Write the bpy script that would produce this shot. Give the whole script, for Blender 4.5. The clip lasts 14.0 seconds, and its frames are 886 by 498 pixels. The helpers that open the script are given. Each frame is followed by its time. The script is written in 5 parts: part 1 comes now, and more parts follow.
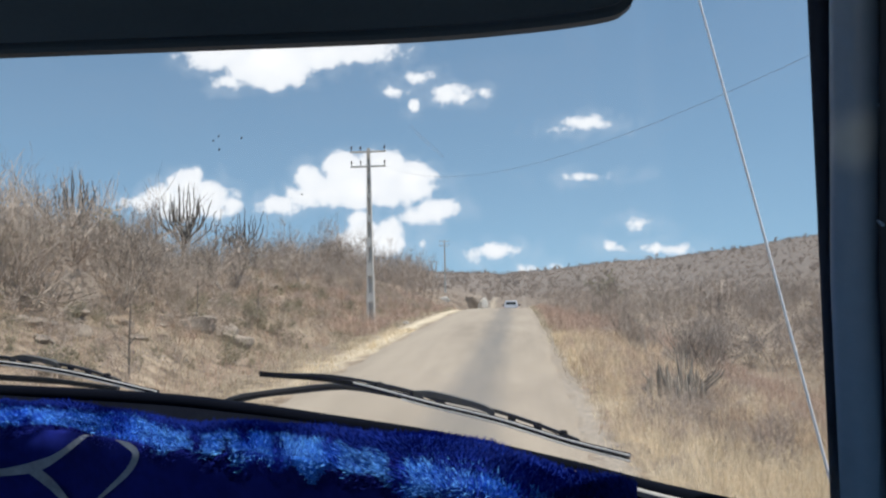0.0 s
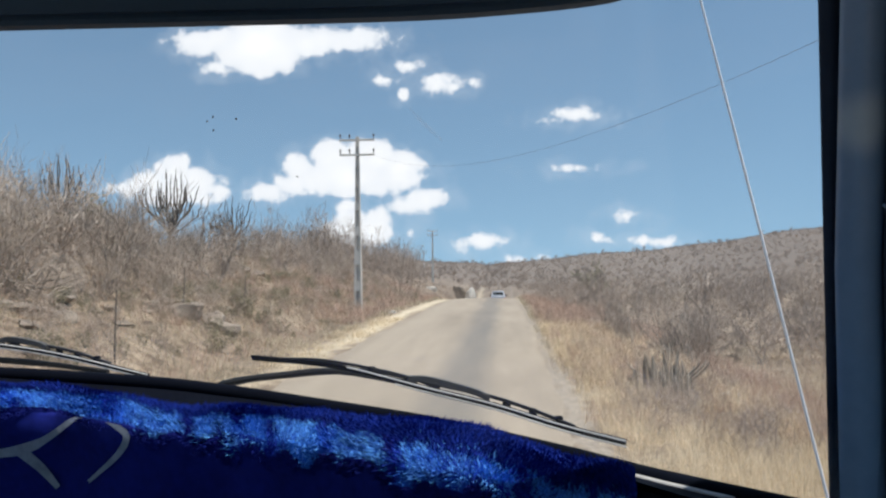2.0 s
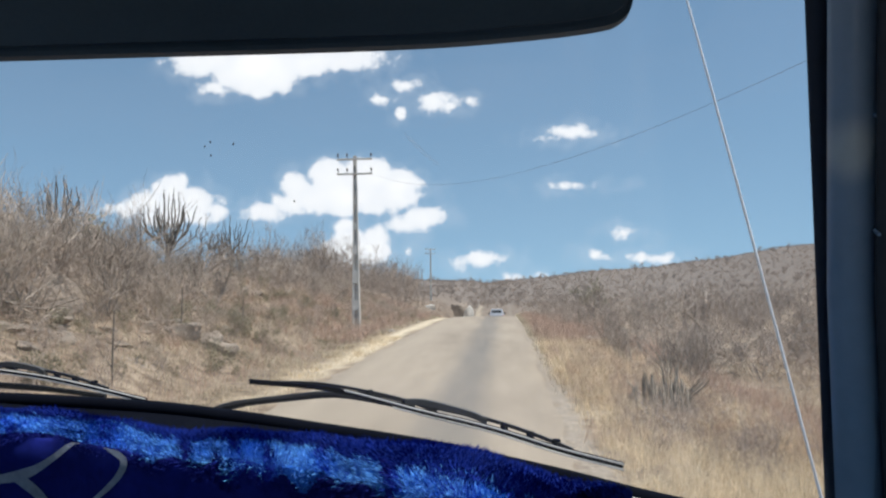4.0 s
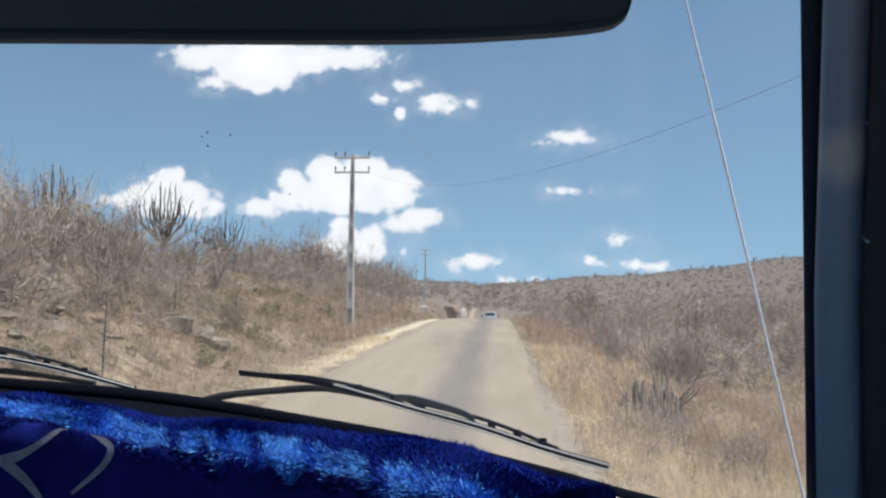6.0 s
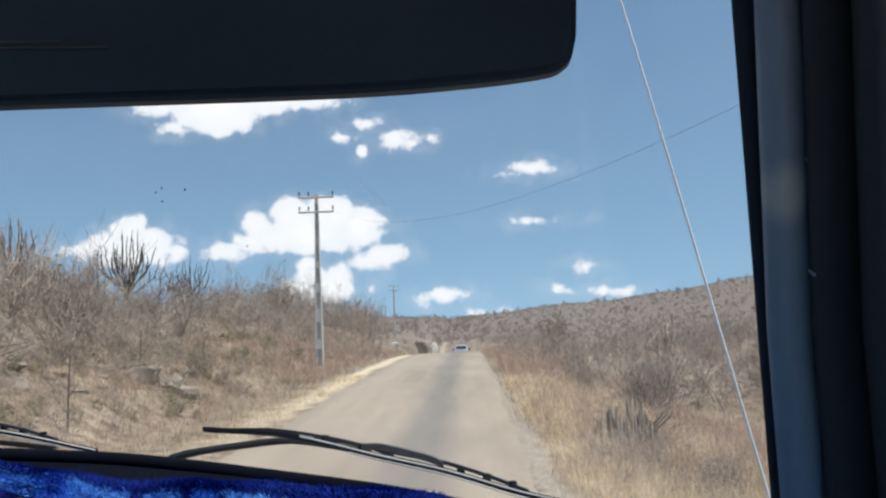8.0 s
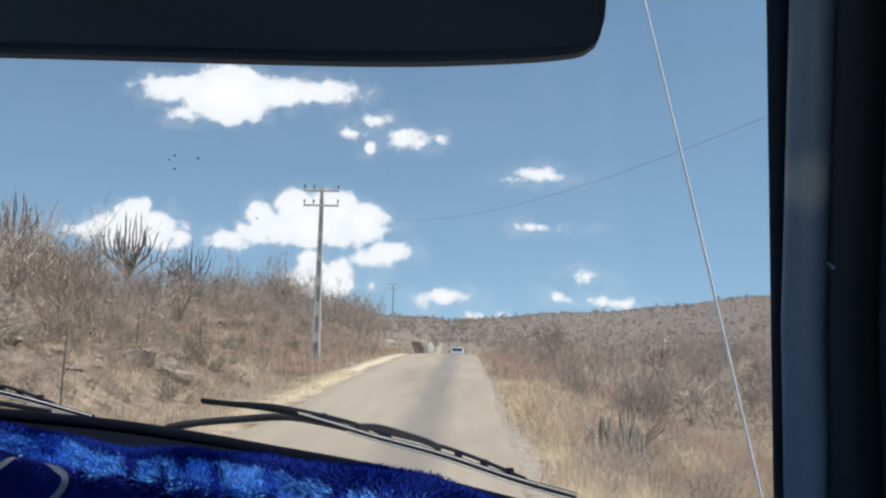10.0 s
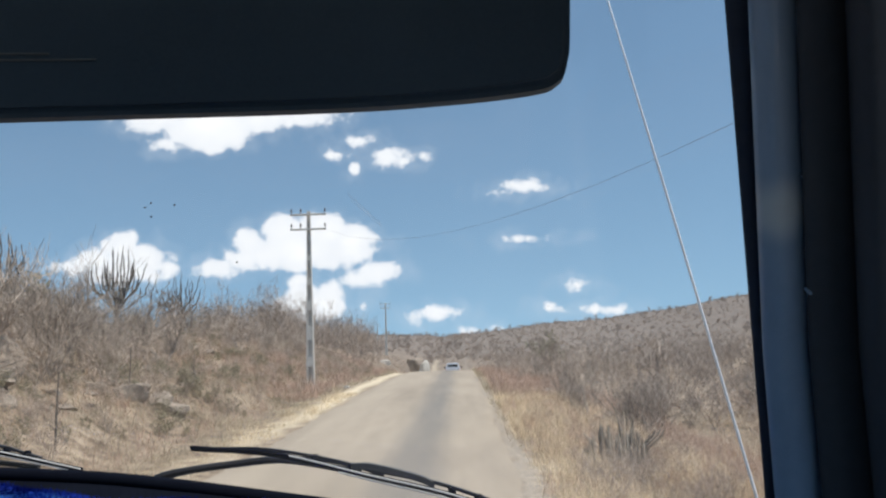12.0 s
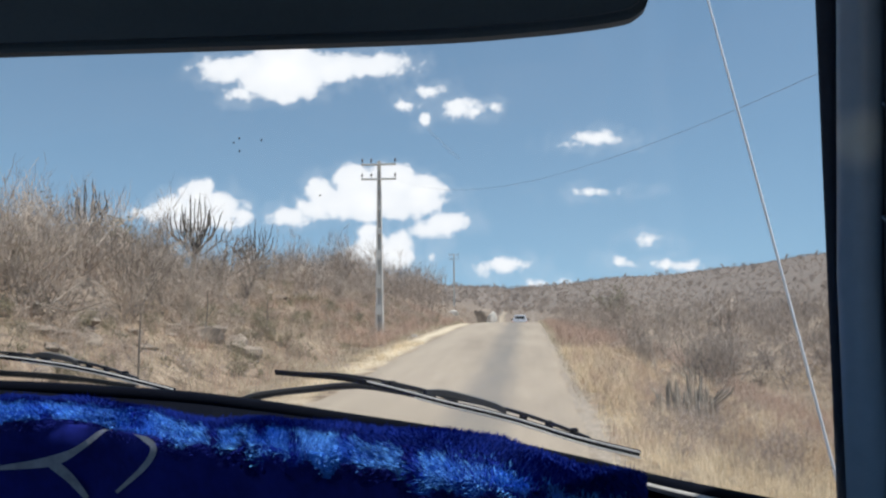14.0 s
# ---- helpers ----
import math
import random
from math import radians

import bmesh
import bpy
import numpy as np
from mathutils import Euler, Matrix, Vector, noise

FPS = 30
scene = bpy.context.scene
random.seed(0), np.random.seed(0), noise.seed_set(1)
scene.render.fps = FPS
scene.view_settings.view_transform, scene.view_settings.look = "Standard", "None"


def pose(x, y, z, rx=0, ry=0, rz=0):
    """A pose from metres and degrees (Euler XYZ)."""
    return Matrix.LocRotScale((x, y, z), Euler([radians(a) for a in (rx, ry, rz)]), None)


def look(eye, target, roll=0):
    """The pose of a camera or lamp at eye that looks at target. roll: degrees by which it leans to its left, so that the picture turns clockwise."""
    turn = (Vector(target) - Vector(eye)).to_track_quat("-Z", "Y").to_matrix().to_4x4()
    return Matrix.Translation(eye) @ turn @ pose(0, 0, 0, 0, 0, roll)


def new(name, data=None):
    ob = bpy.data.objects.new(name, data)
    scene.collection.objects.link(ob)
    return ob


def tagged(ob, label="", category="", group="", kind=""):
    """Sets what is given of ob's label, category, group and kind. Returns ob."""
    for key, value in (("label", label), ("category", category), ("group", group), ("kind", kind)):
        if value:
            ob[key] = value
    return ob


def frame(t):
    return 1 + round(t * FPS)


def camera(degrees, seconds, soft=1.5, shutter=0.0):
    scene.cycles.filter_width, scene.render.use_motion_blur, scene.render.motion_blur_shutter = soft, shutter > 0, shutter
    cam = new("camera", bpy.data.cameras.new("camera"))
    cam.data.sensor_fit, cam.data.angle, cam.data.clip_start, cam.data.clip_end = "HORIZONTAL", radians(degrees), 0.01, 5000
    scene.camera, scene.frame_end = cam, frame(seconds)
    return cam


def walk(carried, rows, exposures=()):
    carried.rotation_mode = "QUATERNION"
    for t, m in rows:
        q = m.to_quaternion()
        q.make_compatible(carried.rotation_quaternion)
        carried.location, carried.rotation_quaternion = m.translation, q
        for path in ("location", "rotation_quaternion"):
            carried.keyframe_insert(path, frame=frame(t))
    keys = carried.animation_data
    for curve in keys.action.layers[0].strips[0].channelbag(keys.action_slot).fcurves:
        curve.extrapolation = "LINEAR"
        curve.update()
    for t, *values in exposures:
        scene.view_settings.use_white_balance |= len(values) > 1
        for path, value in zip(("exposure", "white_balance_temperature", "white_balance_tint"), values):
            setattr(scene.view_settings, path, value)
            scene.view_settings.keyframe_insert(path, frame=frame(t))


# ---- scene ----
# ---------------------------------------------------------------- camera
EYE = 2.2
cam = camera(56.0, 14.0, soft=2.3)
# seconds, place in the cab (m), pitch, roll, yaw (degrees)
ROWS = [
    (0.0, -0.0016, 0.0005, -0.0052, 3.34, 1.18, 5.19),
    (0.5, -0.0019, 0.0051, -0.0034, 3.32, 2.04, 5.18),
    (1.0, -0.0045, 0.0009, -0.0089, 4.35, 0.23, 4.75),
    (1.5, -0.0075, -0.0098, -0.0170, 3.74, -0.00, 4.56),
    (2.0, -0.0134, 0.0078, -0.0117, 2.62, 0.57, 4.32),
    (2.5, -0.0133, 0.0010, -0.0124, 2.62, 0.05, 4.54),
    (3.0, -0.0121, 0.0001, -0.0073, 2.27, 0.42, 4.96),
    (3.2, -0.0114, 0.0081, -0.0008, 3.61, 1.49, 4.17),
    (5.3, -0.0104, -0.0103, -0.0149, 3.91, -0.41, 4.02),
    (5.5, -0.0100, -0.0040, -0.0131, 3.67, -0.41, 3.86),
    (6.0, -0.0080, -0.0007, -0.0111, 3.96, -0.80, 3.76),
    (6.5, -0.0030, 0.0039, -0.0034, 3.57, 1.31, 2.61),
    (7.0, -0.0036, -0.0007, -0.0065, 4.67, 0.76, 2.50),
    (7.5, 0.0005, -0.0004, -0.0003, 5.80, 1.00, 2.40),
    (8.0, 0.0020, -0.0017, 0.0018, 6.31, 2.14, 1.76),
    (8.2, 0.0087, 0.0039, 0.0157, 6.57, 3.74, 1.58),
    (10.3, -0.0097, 0.0073, -0.0231, 6.39, -1.66, 1.52),
    (10.5, -0.0045, 0.0084, -0.0126, 6.64, -0.06, 0.82),
    (11.0, 0.0002, 0.0007, -0.0050, 7.01, 1.31, 1.36),
    (11.5, 0.0006, 0.0070, -0.0029, 7.19, 1.33, 1.21),
    (12.0, 0.0020, 0.0078, 0.0019, 7.51, 1.96, 1.19),
    (12.5, 0.0041, 0.0106, 0.0051, 6.91, 2.51, 0.90),
    (13.0, 0.0009, 0.0025, -0.0065, 6.03, 1.65, 1.87),
    (13.5, -0.0052, -0.0074, -0.0171, 4.55, 0.96, 3.95),
    (14.0, -0.0067, -0.0214, -0.0234, 4.28, 0.50, 5.79),
]
walk(cam, [(t, pose(x, y, EYE + z, 90 + pitch, roll, yaw)) for t, x, y, z, pitch, roll, yaw in ROWS])

# ---------------------------------------------------------------- sky and sun
SUN_UP, SUN_SIDE = 67.0, 107.0          # elevation, and degrees to the right of straight ahead
scene.view_settings.exposure = 0.07
sun_data = bpy.data.lights.new("sun", "SUN")
sun_data.energy, sun_data.angle, sun_data.color = 5.0, radians(0.53), (1.0, 0.95, 0.875)
sun = new("sun", sun_data)
toward = Vector((math.sin(radians(SUN_SIDE)) * math.cos(radians(SUN_UP)), math.cos(radians(SUN_SIDE)) * math.cos(radians(SUN_UP)), math.sin(radians(SUN_UP))))
sun.matrix_world = look(toward * 60, (0, 0, 0))

world = bpy.data.worlds.new("sky")
scene.world = world
world.use_nodes = True
W = world.node_tree
W.nodes.clear()


def wn(kind, **inputs):
    node = W.nodes.new(kind)
    for key, value in inputs.items():
        node.inputs[int(key[1:])].default_value = value
    return node


def wmath(op, a, b=None, c=None, clamp=False):
    node = W.nodes.new("ShaderNodeMath")
    node.operation, node.use_clamp = op, clamp
    for i, v in enumerate((a, b, c)):
        if v is None:
            continue
        if isinstance(v, (int, float)):
            node.inputs[i].default_value = v
        else:
            W.links.new(v, node.inputs[i])
    return node.outputs[0]


sky = wn("ShaderNodeTexSky")
sky.sky_type, sky.sun_disc = "NISHITA", False
sky.sun_elevation, sky.sun_rotation = radians(SUN_UP), radians(SUN_SIDE)
sky.altitude, sky.air_density, sky.dust_density, sky.ozone_density = 1200, 1.0, 0.15, 0.7
way = wn("ShaderNodeTexCoord").outputs["Generated"]
split = wn("ShaderNodeSeparateXYZ")
W.links.new(way, split.inputs[0])
# clear dry air: little haze at the horizon
lift = wn("ShaderNodeCombineXYZ")
W.links.new(split.outputs[0], lift.inputs[0])
W.links.new(split.outputs[1], lift.inputs[1])
W.links.new(wmath("MULTIPLY_ADD", split.outputs[2], 0.78, 0.17), lift.inputs[2])
W.links.new(lift.outputs[0], sky.inputs[0])
ahead = wmath("MAXIMUM", split.outputs[1], 0.02)
flat = wn("ShaderNodeCombineXYZ")
W.links.new(wmath("DIVIDE", split.outputs[0], ahead), flat.inputs[0])
W.links.new(wmath("DIVIDE", split.outputs[2], ahead), flat.inputs[1])
flat_uv = flat.outputs[0]

# puffs of each cumulus cloud: bearing, height (tangents), half width, half height
CLOUDS = {}
CLOUDS["anvil"] = [(-0.3000, 0.3000, 0.0600, 0.0375), (-0.3570, 0.3080, 0.0576, 0.0176), (-0.2430, 0.3040, 0.0610, 0.0190), (-0.1830, 0.3050, 0.0475, 0.0136), (-0.3560, 0.2750, 0.0136, 0.0075)]
CLOUDS["heap"] = [(-0.2110, 0.1600, 0.0285, 0.0217), (-0.1640, 0.1580, 0.0373, 0.0231), (-0.1280, 0.1470, 0.0298, 0.0231), (-0.1940, 0.1350, 0.0732, 0.0244), (-0.2510, 0.1470, 0.0231, 0.0176), (-0.1350, 0.1320, 0.0407, 0.0176), (-0.2880, 0.1200, 0.0326, 0.0115), (-0.2600, 0.1280, 0.0271, 0.0136)]
CLOUDS["heap_tail"] = [(-0.0960, 0.1050, 0.0298, 0.0142), (-0.1170, 0.0990, 0.0163, 0.0095)]
CLOUDS["heap_foot"] = [(-0.1840, 0.0710, 0.0353, 0.0237), (-0.1580, 0.0710, 0.0244, 0.0244), (-0.2040, 0.0630, 0.0217, 0.0163), (-0.1940, 0.0990, 0.0122, 0.0061)]
CLOUDS["shoulder"] = [(-0.4110, 0.1470, 0.0244, 0.0203), (-0.4360, 0.1340, 0.0326, 0.0163), (-0.3830, 0.1360, 0.0258, 0.0176), (-0.3510, 0.1200, 0.0163, 0.0102), (-0.4070, 0.1210, 0.0576, 0.0176), (-0.4670, 0.1240, 0.0231, 0.0081), (-0.3400, 0.1300, 0.0061, 0.0054)]
CLOUDS["scraps"] = [(-0.1150, 0.2700, 0.0149, 0.0061), (-0.1450, 0.2540, 0.0115, 0.0061), (-0.1230, 0.2350, 0.0054, 0.0054), (-0.0810, 0.2470, 0.0224, 0.0109), (-0.0650, 0.2440, 0.0163, 0.0075), (-0.0370, 0.2480, 0.0088, 0.0054)]
CLOUDS["streak"] = [(0.0880, 0.2050, 0.0258, 0.0075), (0.0640, 0.1985, 0.0080, 0.0020), (0.0890, 0.1410, 0.0149, 0.0027)]
CLOUDS["low"] = [(0.1440, 0.0830, 0.0156, 0.0061), (-0.0270, 0.0540, 0.0292, 0.0088), (0.0180, 0.0320, 0.0176, 0.0047), (0.1080, 0.0550, 0.0109, 0.0047), (0.1800, 0.0520, 0.0224, 0.0054), (-0.1200, 0.0250, 0.0068, 0.0047), (-0.1150, 0.0650, 0.0027, 0.0047)]
field = None
for puffs in CLOUDS.values():
    for u, v, a, b in puffs:
        scaled = W.nodes.new("ShaderNodeVectorMath")
        scaled.operation = "MULTIPLY_ADD"
        scaled.inputs[1].default_value, scaled.inputs[2].default_value = (1 / a, 1 / b, 0), (-u / a, -v / b, 0)
        W.links.new(flat_uv, scaled.inputs[0])
        size = W.nodes.new("ShaderNodeVectorMath")
        size.operation = "LENGTH"
        W.links.new(scaled.outputs[0], size.inputs[0])
        d = size.outputs["Value"]
        # distance in units of the puff's own size, evened out between small and large puffs
        d = wmath("MULTIPLY", wmath("SUBTRACT", d, 1.0), min(a, b) / 0.02)
        field = d if field is None else wmath("SMOOTH_MIN", field, d, 0.25)


def wnoise(scale, detail, rough):
    node = wn("ShaderNodeTexNoise")
    node.inputs["Scale"].default_value, node.inputs["Detail"].default_value, node.inputs["Roughness"].default_value = scale, detail, rough
    W.links.new(flat_uv, node.inputs["Vector"])
    return node.outputs["Fac"]


billow = wmath("MULTIPLY", wmath("SUBTRACT", wnoise(44, 7, 0.55), 0.5), 1.45)
lumps = wmath("MULTIPLY", wmath("SUBTRACT", wnoise(17, 2, 0.5), 0.5), 0.5)
depth = wmath("SUBTRACT", wmath("ADD", billow, lumps), field)
cover = wn("ShaderNodeMapRange")
cover.interpolation_type = "SMOOTHSTEP"
cover.inputs["From Min"].default_value, cover.inputs["From Max"].default_value = -0.20, 0.24
W.links.new(depth, cover.inputs["Value"])
veil = wn("ShaderNodeMapRange")
veil.interpolation_type = "SMOOTHSTEP"
veil.inputs["From Min"].default_value, veil.inputs["From Max"].default_value, veil.inputs["To Max"].default_value = -0.75, 0.2, 0.12
W.links.new(wmath("ADD", depth, wmath("MULTIPLY", wmath("SUBTRACT", wnoise(24, 5, 0.65), 0.5), 2.4)), veil.inputs["Value"])
front = wmath("GREATER_THAN", split.outputs[1], 0.05)
amount = wmath("MULTIPLY", wmath("MAXIMUM", cover.outputs[0], veil.outputs[0]), front)
thick = wn("ShaderNodeMapRange")
thick.inputs["From Min"].default_value, thick.inputs["From Max"].default_value = 0.2, 2.2
W.links.new(wmath("ADD", depth, wmath("MULTIPLY", billow, 0.8)), thick.inputs["Value"])
tone = wn("ShaderNodeMix")
tone.data_type = "RGBA"
tone.inputs[6].default_value, tone.inputs[7].default_value = (0.86, 0.88, 0.93, 1), (1.05, 1.04, 1.03, 1)
W.links.new(thick.outputs[0], tone.inputs[0])
sky_light = wn("ShaderNodeBackground")
sky_light.inputs["Strength"].default_value = 0.143
air = wn("ShaderNodeMix")
air.data_type, air.blend_type = "RGBA", "MULTIPLY"
air.inputs[0].default_value, air.inputs[7].default_value = 1.0, (0.97, 1.04, 0.94, 1)
W.links.new(sky.outputs[0], air.inputs[6])
W.links.new(air.outputs[2], sky_light.inputs[0])
cloud_light = wn("ShaderNodeBackground")
cloud_light.inputs["Strength"].default_value = 1.06
W.links.new(tone.outputs[2], cloud_light.inputs[0])
both = wn("ShaderNodeMixShader")
W.links.new(amount, both.inputs[0])
W.links.new(sky_light.outputs[0], both.inputs[1])
W.links.new(cloud_light.outputs[0], both.inputs[2])
W.links.new(both.outputs[0], wn("ShaderNodeOutputWorld").inputs[0])

# ---------------------------------------------------------------- materials


def nodes_of(name):
    m = bpy.data.materials.new(name)
    m.use_nodes = True
    return m, m.node_tree, m.node_tree.nodes["Principled BSDF"]


def ramp(tree, fac, stops):
    node = tree.nodes.new("ShaderNodeValToRGB")
    while len(node.color_ramp.elements) < len(stops):
        node.color_ramp.elements.new(0.5)
    for e, (at, col) in zip(node.color_ramp.elements, stops):
        e.position, e.color = at, (*col, 1)
    tree.links.new(fac, node.inputs[0])
    return node.outputs[0]


def tex(tree, scale, detail=5, rough=0.6, where="Object", stretch=(1, 1, 1)):
    at = tree.nodes.new("ShaderNodeTexCoord")
    mapping = tree.nodes.new("ShaderNodeMapping")
    mapping.inputs["Scale"].default_value = stretch
    n = tree.nodes.new("ShaderNodeTexNoise")
    n.inputs["Scale"].default_value, n.inputs["Detail"].default_value, n.inputs["Roughness"].default_value = scale, detail, rough
    tree.links.new(at.outputs[where], mapping.inputs[0])
    tree.links.new(mapping.outputs[0], n.inputs["Vector"])
    return n.outputs["Fac"]


def mixed(tree, fac, a, b, mode="MIX"):
    node = tree.nodes.new("ShaderNodeMix")
    node.data_type, node.blend_type = "RGBA", mode
    for i, v in ((0, fac), (6, a), (7, b)):
        if isinstance(v, (int, float)):
            node.inputs[i].default_value = v
        elif isinstance(v, tuple):
            node.inputs[i].default_value = (*v, 1)
        else:
            tree.links.new(v, node.inputs[i])
    return node.outputs[2]


def bump(tree, bsdf, height, strength, distance):
    b = tree.nodes.new("ShaderNodeBump")
    b.inputs["Strength"].default_value, b.inputs["Distance"].default_value = strength, distance
    tree.links.new(height, b.inputs["Height"])
    tree.links.new(b.outputs[0], bsdf.inputs["Normal"])


def surface(name, dark, light, scale=4.0, fine=40.0, rough=0.8, metal=0.0, relief=0.4, distance=0.01, where="Object", stretch=(1, 1, 1), vary="", thin=0.0):
    """Two colours mixed by coarse and fine grain; vary: 'object' or 'island' shifts the mix from piece to piece."""
    m, tree, bsdf = nodes_of(name)
    coarse, grain = tex(tree, scale, 4, 0.6, where, stretch), tex(tree, fine, 4, 0.65, where, stretch)
    add = tree.nodes.new("ShaderNodeMath")
    add.operation = "MULTIPLY_ADD"
    tree.links.new(grain, add.inputs[0])
    add.inputs[1].default_value = 0.6
    tree.links.new(coarse, add.inputs[2])
    fac = add.outputs[0]
    if vary:
        source = tree.nodes.new("ShaderNodeObjectInfo" if vary == "object" else "ShaderNodeNewGeometry").outputs["Random" if vary == "object" else "Random Per Island"]
        shift = tree.nodes.new("ShaderNodeMath")
        shift.operation = "MULTIPLY_ADD"
        tree.links.new(source, shift.inputs[0])
        shift.inputs[1].default_value = 0.7
        lower = tree.nodes.new("ShaderNodeMath")
        lower.operation = "SUBTRACT"
        tree.links.new(fac, lower.inputs[0])
        lower.inputs[1].default_value = 0.35
        tree.links.new(lower.outputs[0], shift.inputs[2])
        fac = shift.outputs[0]
    tree.links.new(ramp(tree, fac, ((0.35, dark), (1.15 if vary else 1.0, light))), bsdf.inputs["Base Color"])
    bsdf.inputs["Roughness"].default_value, bsdf.inputs["Metallic"].default_value = rough, metal
    if relief:
        bump(tree, bsdf, grain, relief, distance)
    if thin:
        # light that comes through thin twigs and blades
        through_it, blend = tree.nodes.new("ShaderNodeBsdfTranslucent"), tree.nodes.new("ShaderNodeMixShader")
        tree.links.new(bsdf.inputs["Base Color"].links[0].from_socket, through_it.inputs[0])
        blend.inputs[0].default_value = thin
        tree.links.new(bsdf.outputs[0], blend.inputs[1])
        tree.links.new(through_it.outputs[0], blend.inputs[2])
        tree.links.new(blend.outputs[0], tree.nodes["Material Output"].inputs[0])
    return m


M_TWIG = surface("dry_twigs", (0.14, 0.113, 0.093), (0.52, 0.43, 0.355), 1.5, 12, 0.9, vary="object", relief=0.2)
M_TWIG_FAR = surface("far_twigs", (0.21, 0.166, 0.136), (0.58, 0.472, 0.388), 0.15, 2, 0.9, vary="island", relief=0, thin=0.3)
M_TWIG_MID = surface("slope_twigs", (0.165, 0.132, 0.110), (0.48, 0.395, 0.33), 0.15, 2, 0.9, vary="island", relief=0, thin=0.2)
M_RIDGE = surface("ridge_scrub", (0.265, 0.216, 0.182), (0.40, 0.330, 0.280), 0.02, 0.12, 0.95, relief=0, thin=0.6)
M_LEAF = surface("dry_leaves", (0.115, 0.104, 0.068), (0.38, 0.333, 0.228), 2, 9, 0.8, vary="island", relief=0, thin=0.40)
M_GRASS = surface("dry_grass", (0.43, 0.335, 0.215), (0.93, 0.775, 0.545), 0.5, 6, 0.85, vary="island", relief=0, thin=0.35)
M_GRASS_BANK = surface("grey_bank_grass", (0.22, 0.184, 0.130), (0.64, 0.545, 0.395), 0.7, 7, 0.85, vary="island", relief=0, thin=0.35)
M_GRASS_SLOPE = surface("pale_slope_grass", (0.33, 0.265, 0.195), (0.78, 0.655, 0.50), 0.6, 6, 0.85, vary="island", relief=0, thin=0.35)
M_GRASS_RED = surface("reddish_weeds", (0.27, 0.183, 0.140), (0.62, 0.448, 0.350), 0.5, 6, 0.85, vary="island", relief=0, thin=0.35)
M_CACTUS = surface("cactus_skin", (0.040, 0.035, 0.031), (0.125, 0.108, 0.092), 3, 30, 0.75, relief=0.5)
M_ROCK = surface("weathered_rock", (0.10, 0.08, 0.064), (0.34, 0.28, 0.225), 1.6, 11, 0.9, relief=0.8, distance=0.03)
M_ROCK_PALE = surface("pale_rock", (0.30, 0.27, 0.235), (0.74, 0.70, 0.64), 1.6, 11, 0.9, relief=0.7, distance=0.03)
M_CONCRETE = surface("pole_concrete", (0.40, 0.385, 0.36), (0.64, 0.62, 0.58), 1.8, 25, 0.88, relief=0.35, distance=0.005)
M_PORCELAIN = surface("dark_porcelain", (0.03, 0.025, 0.025), (0.07, 0.05, 0.045), 8, 60, 0.35, relief=0)
M_WIRE = surface("aluminium_wire", (0.10, 0.10, 0.11), (0.20, 0.20, 0.21), 8, 60, 0.55, 0.5, relief=0)
M_BLACK = surface("black_rubber", (0.003, 0.004, 0.008), (0.006, 0.008, 0.014), 9, 120, 0.62, relief=0.15, distance=0.001)
M_BLACK.node_tree.nodes["Principled BSDF"].inputs["Specular IOR Level"].default_value = 0.02
M_SEAL = surface("weathered_rubber", (0.020, 0.030, 0.052), (0.034, 0.046, 0.074), 9, 120, 0.7, relief=0.15, distance=0.001)
M_WIPER = surface("worn_black_metal", (0.006, 0.006, 0.008), (0.020, 0.020, 0.023), 9, 90, 0.6, relief=0.1, distance=0.001)
M_CAP = surface("dusty_grey_plastic", (0.035, 0.035, 0.036), (0.085, 0.083, 0.080), 9, 90, 0.6, relief=0.1, distance=0.001)
M_SCUFF = surface("scuffed_vinyl", (0.075, 0.092, 0.100), (0.13, 0.15, 0.16), 14, 160, 0.7, relief=0)
M_STEEL = surface("dull_steel", (0.44, 0.43, 0.42), (0.66, 0.65, 0.63), 14, 120, 0.45, 0.2, relief=0.1, distance=0.001)
M_VISOR = surface("dark_vinyl", (0.038, 0.064, 0.090), (0.058, 0.091, 0.123), 5, 240, 0.6, relief=0.25, distance=0.0008)
M_VISOR.node_tree.nodes["Principled BSDF"].inputs["Specular IOR Level"].default_value = 0.2
M_PAINT = surface("dark_blue_grey_paint", (0.24, 0.35, 0.50), (0.33, 0.45, 0.60), 4, 60, 0.22, relief=0.05, distance=0.001)
tree = M_PAINT.node_tree
at, gap, mark = tree.nodes.new("ShaderNodeTexCoord"), tree.nodes.new("ShaderNodeVectorMath"), tree.nodes.new("ShaderNodeMapRange")
gap.operation, mark.interpolation_type = "DISTANCE", "SMOOTHSTEP"
gap.inputs[1].default_value = (0.238, 0.606, EYE + 0.100)
mark.inputs["From Min"].default_value, mark.inputs["From Max"].default_value, mark.inputs["To Max"].default_value = 0.030, 0.008, 0.75
tree.links.new(at.outputs["Object"], gap.inputs[0])
tree.links.new(gap.outputs["Value"], mark.inputs["Value"])
paint = tree.nodes["Principled BSDF"].inputs["Base Color"]
tree.links.new(mixed(tree, mark.outputs[0], paint.links[0].from_socket, (0.74, 0.80, 0.80)), paint)     # pale patch: a reflection on the pillar painted into its colour
M_TRIM = surface("dark_door_lining", (0.036, 0.043, 0.054), (0.058, 0.068, 0.084), 4, 90, 0.75, relief=0.3, distance=0.001)
M_BODY = surface("truck_paint", (0.11, 0.14, 0.19), (0.17, 0.21, 0.27), 3, 60, 0.4, relief=0.03, distance=0.001)


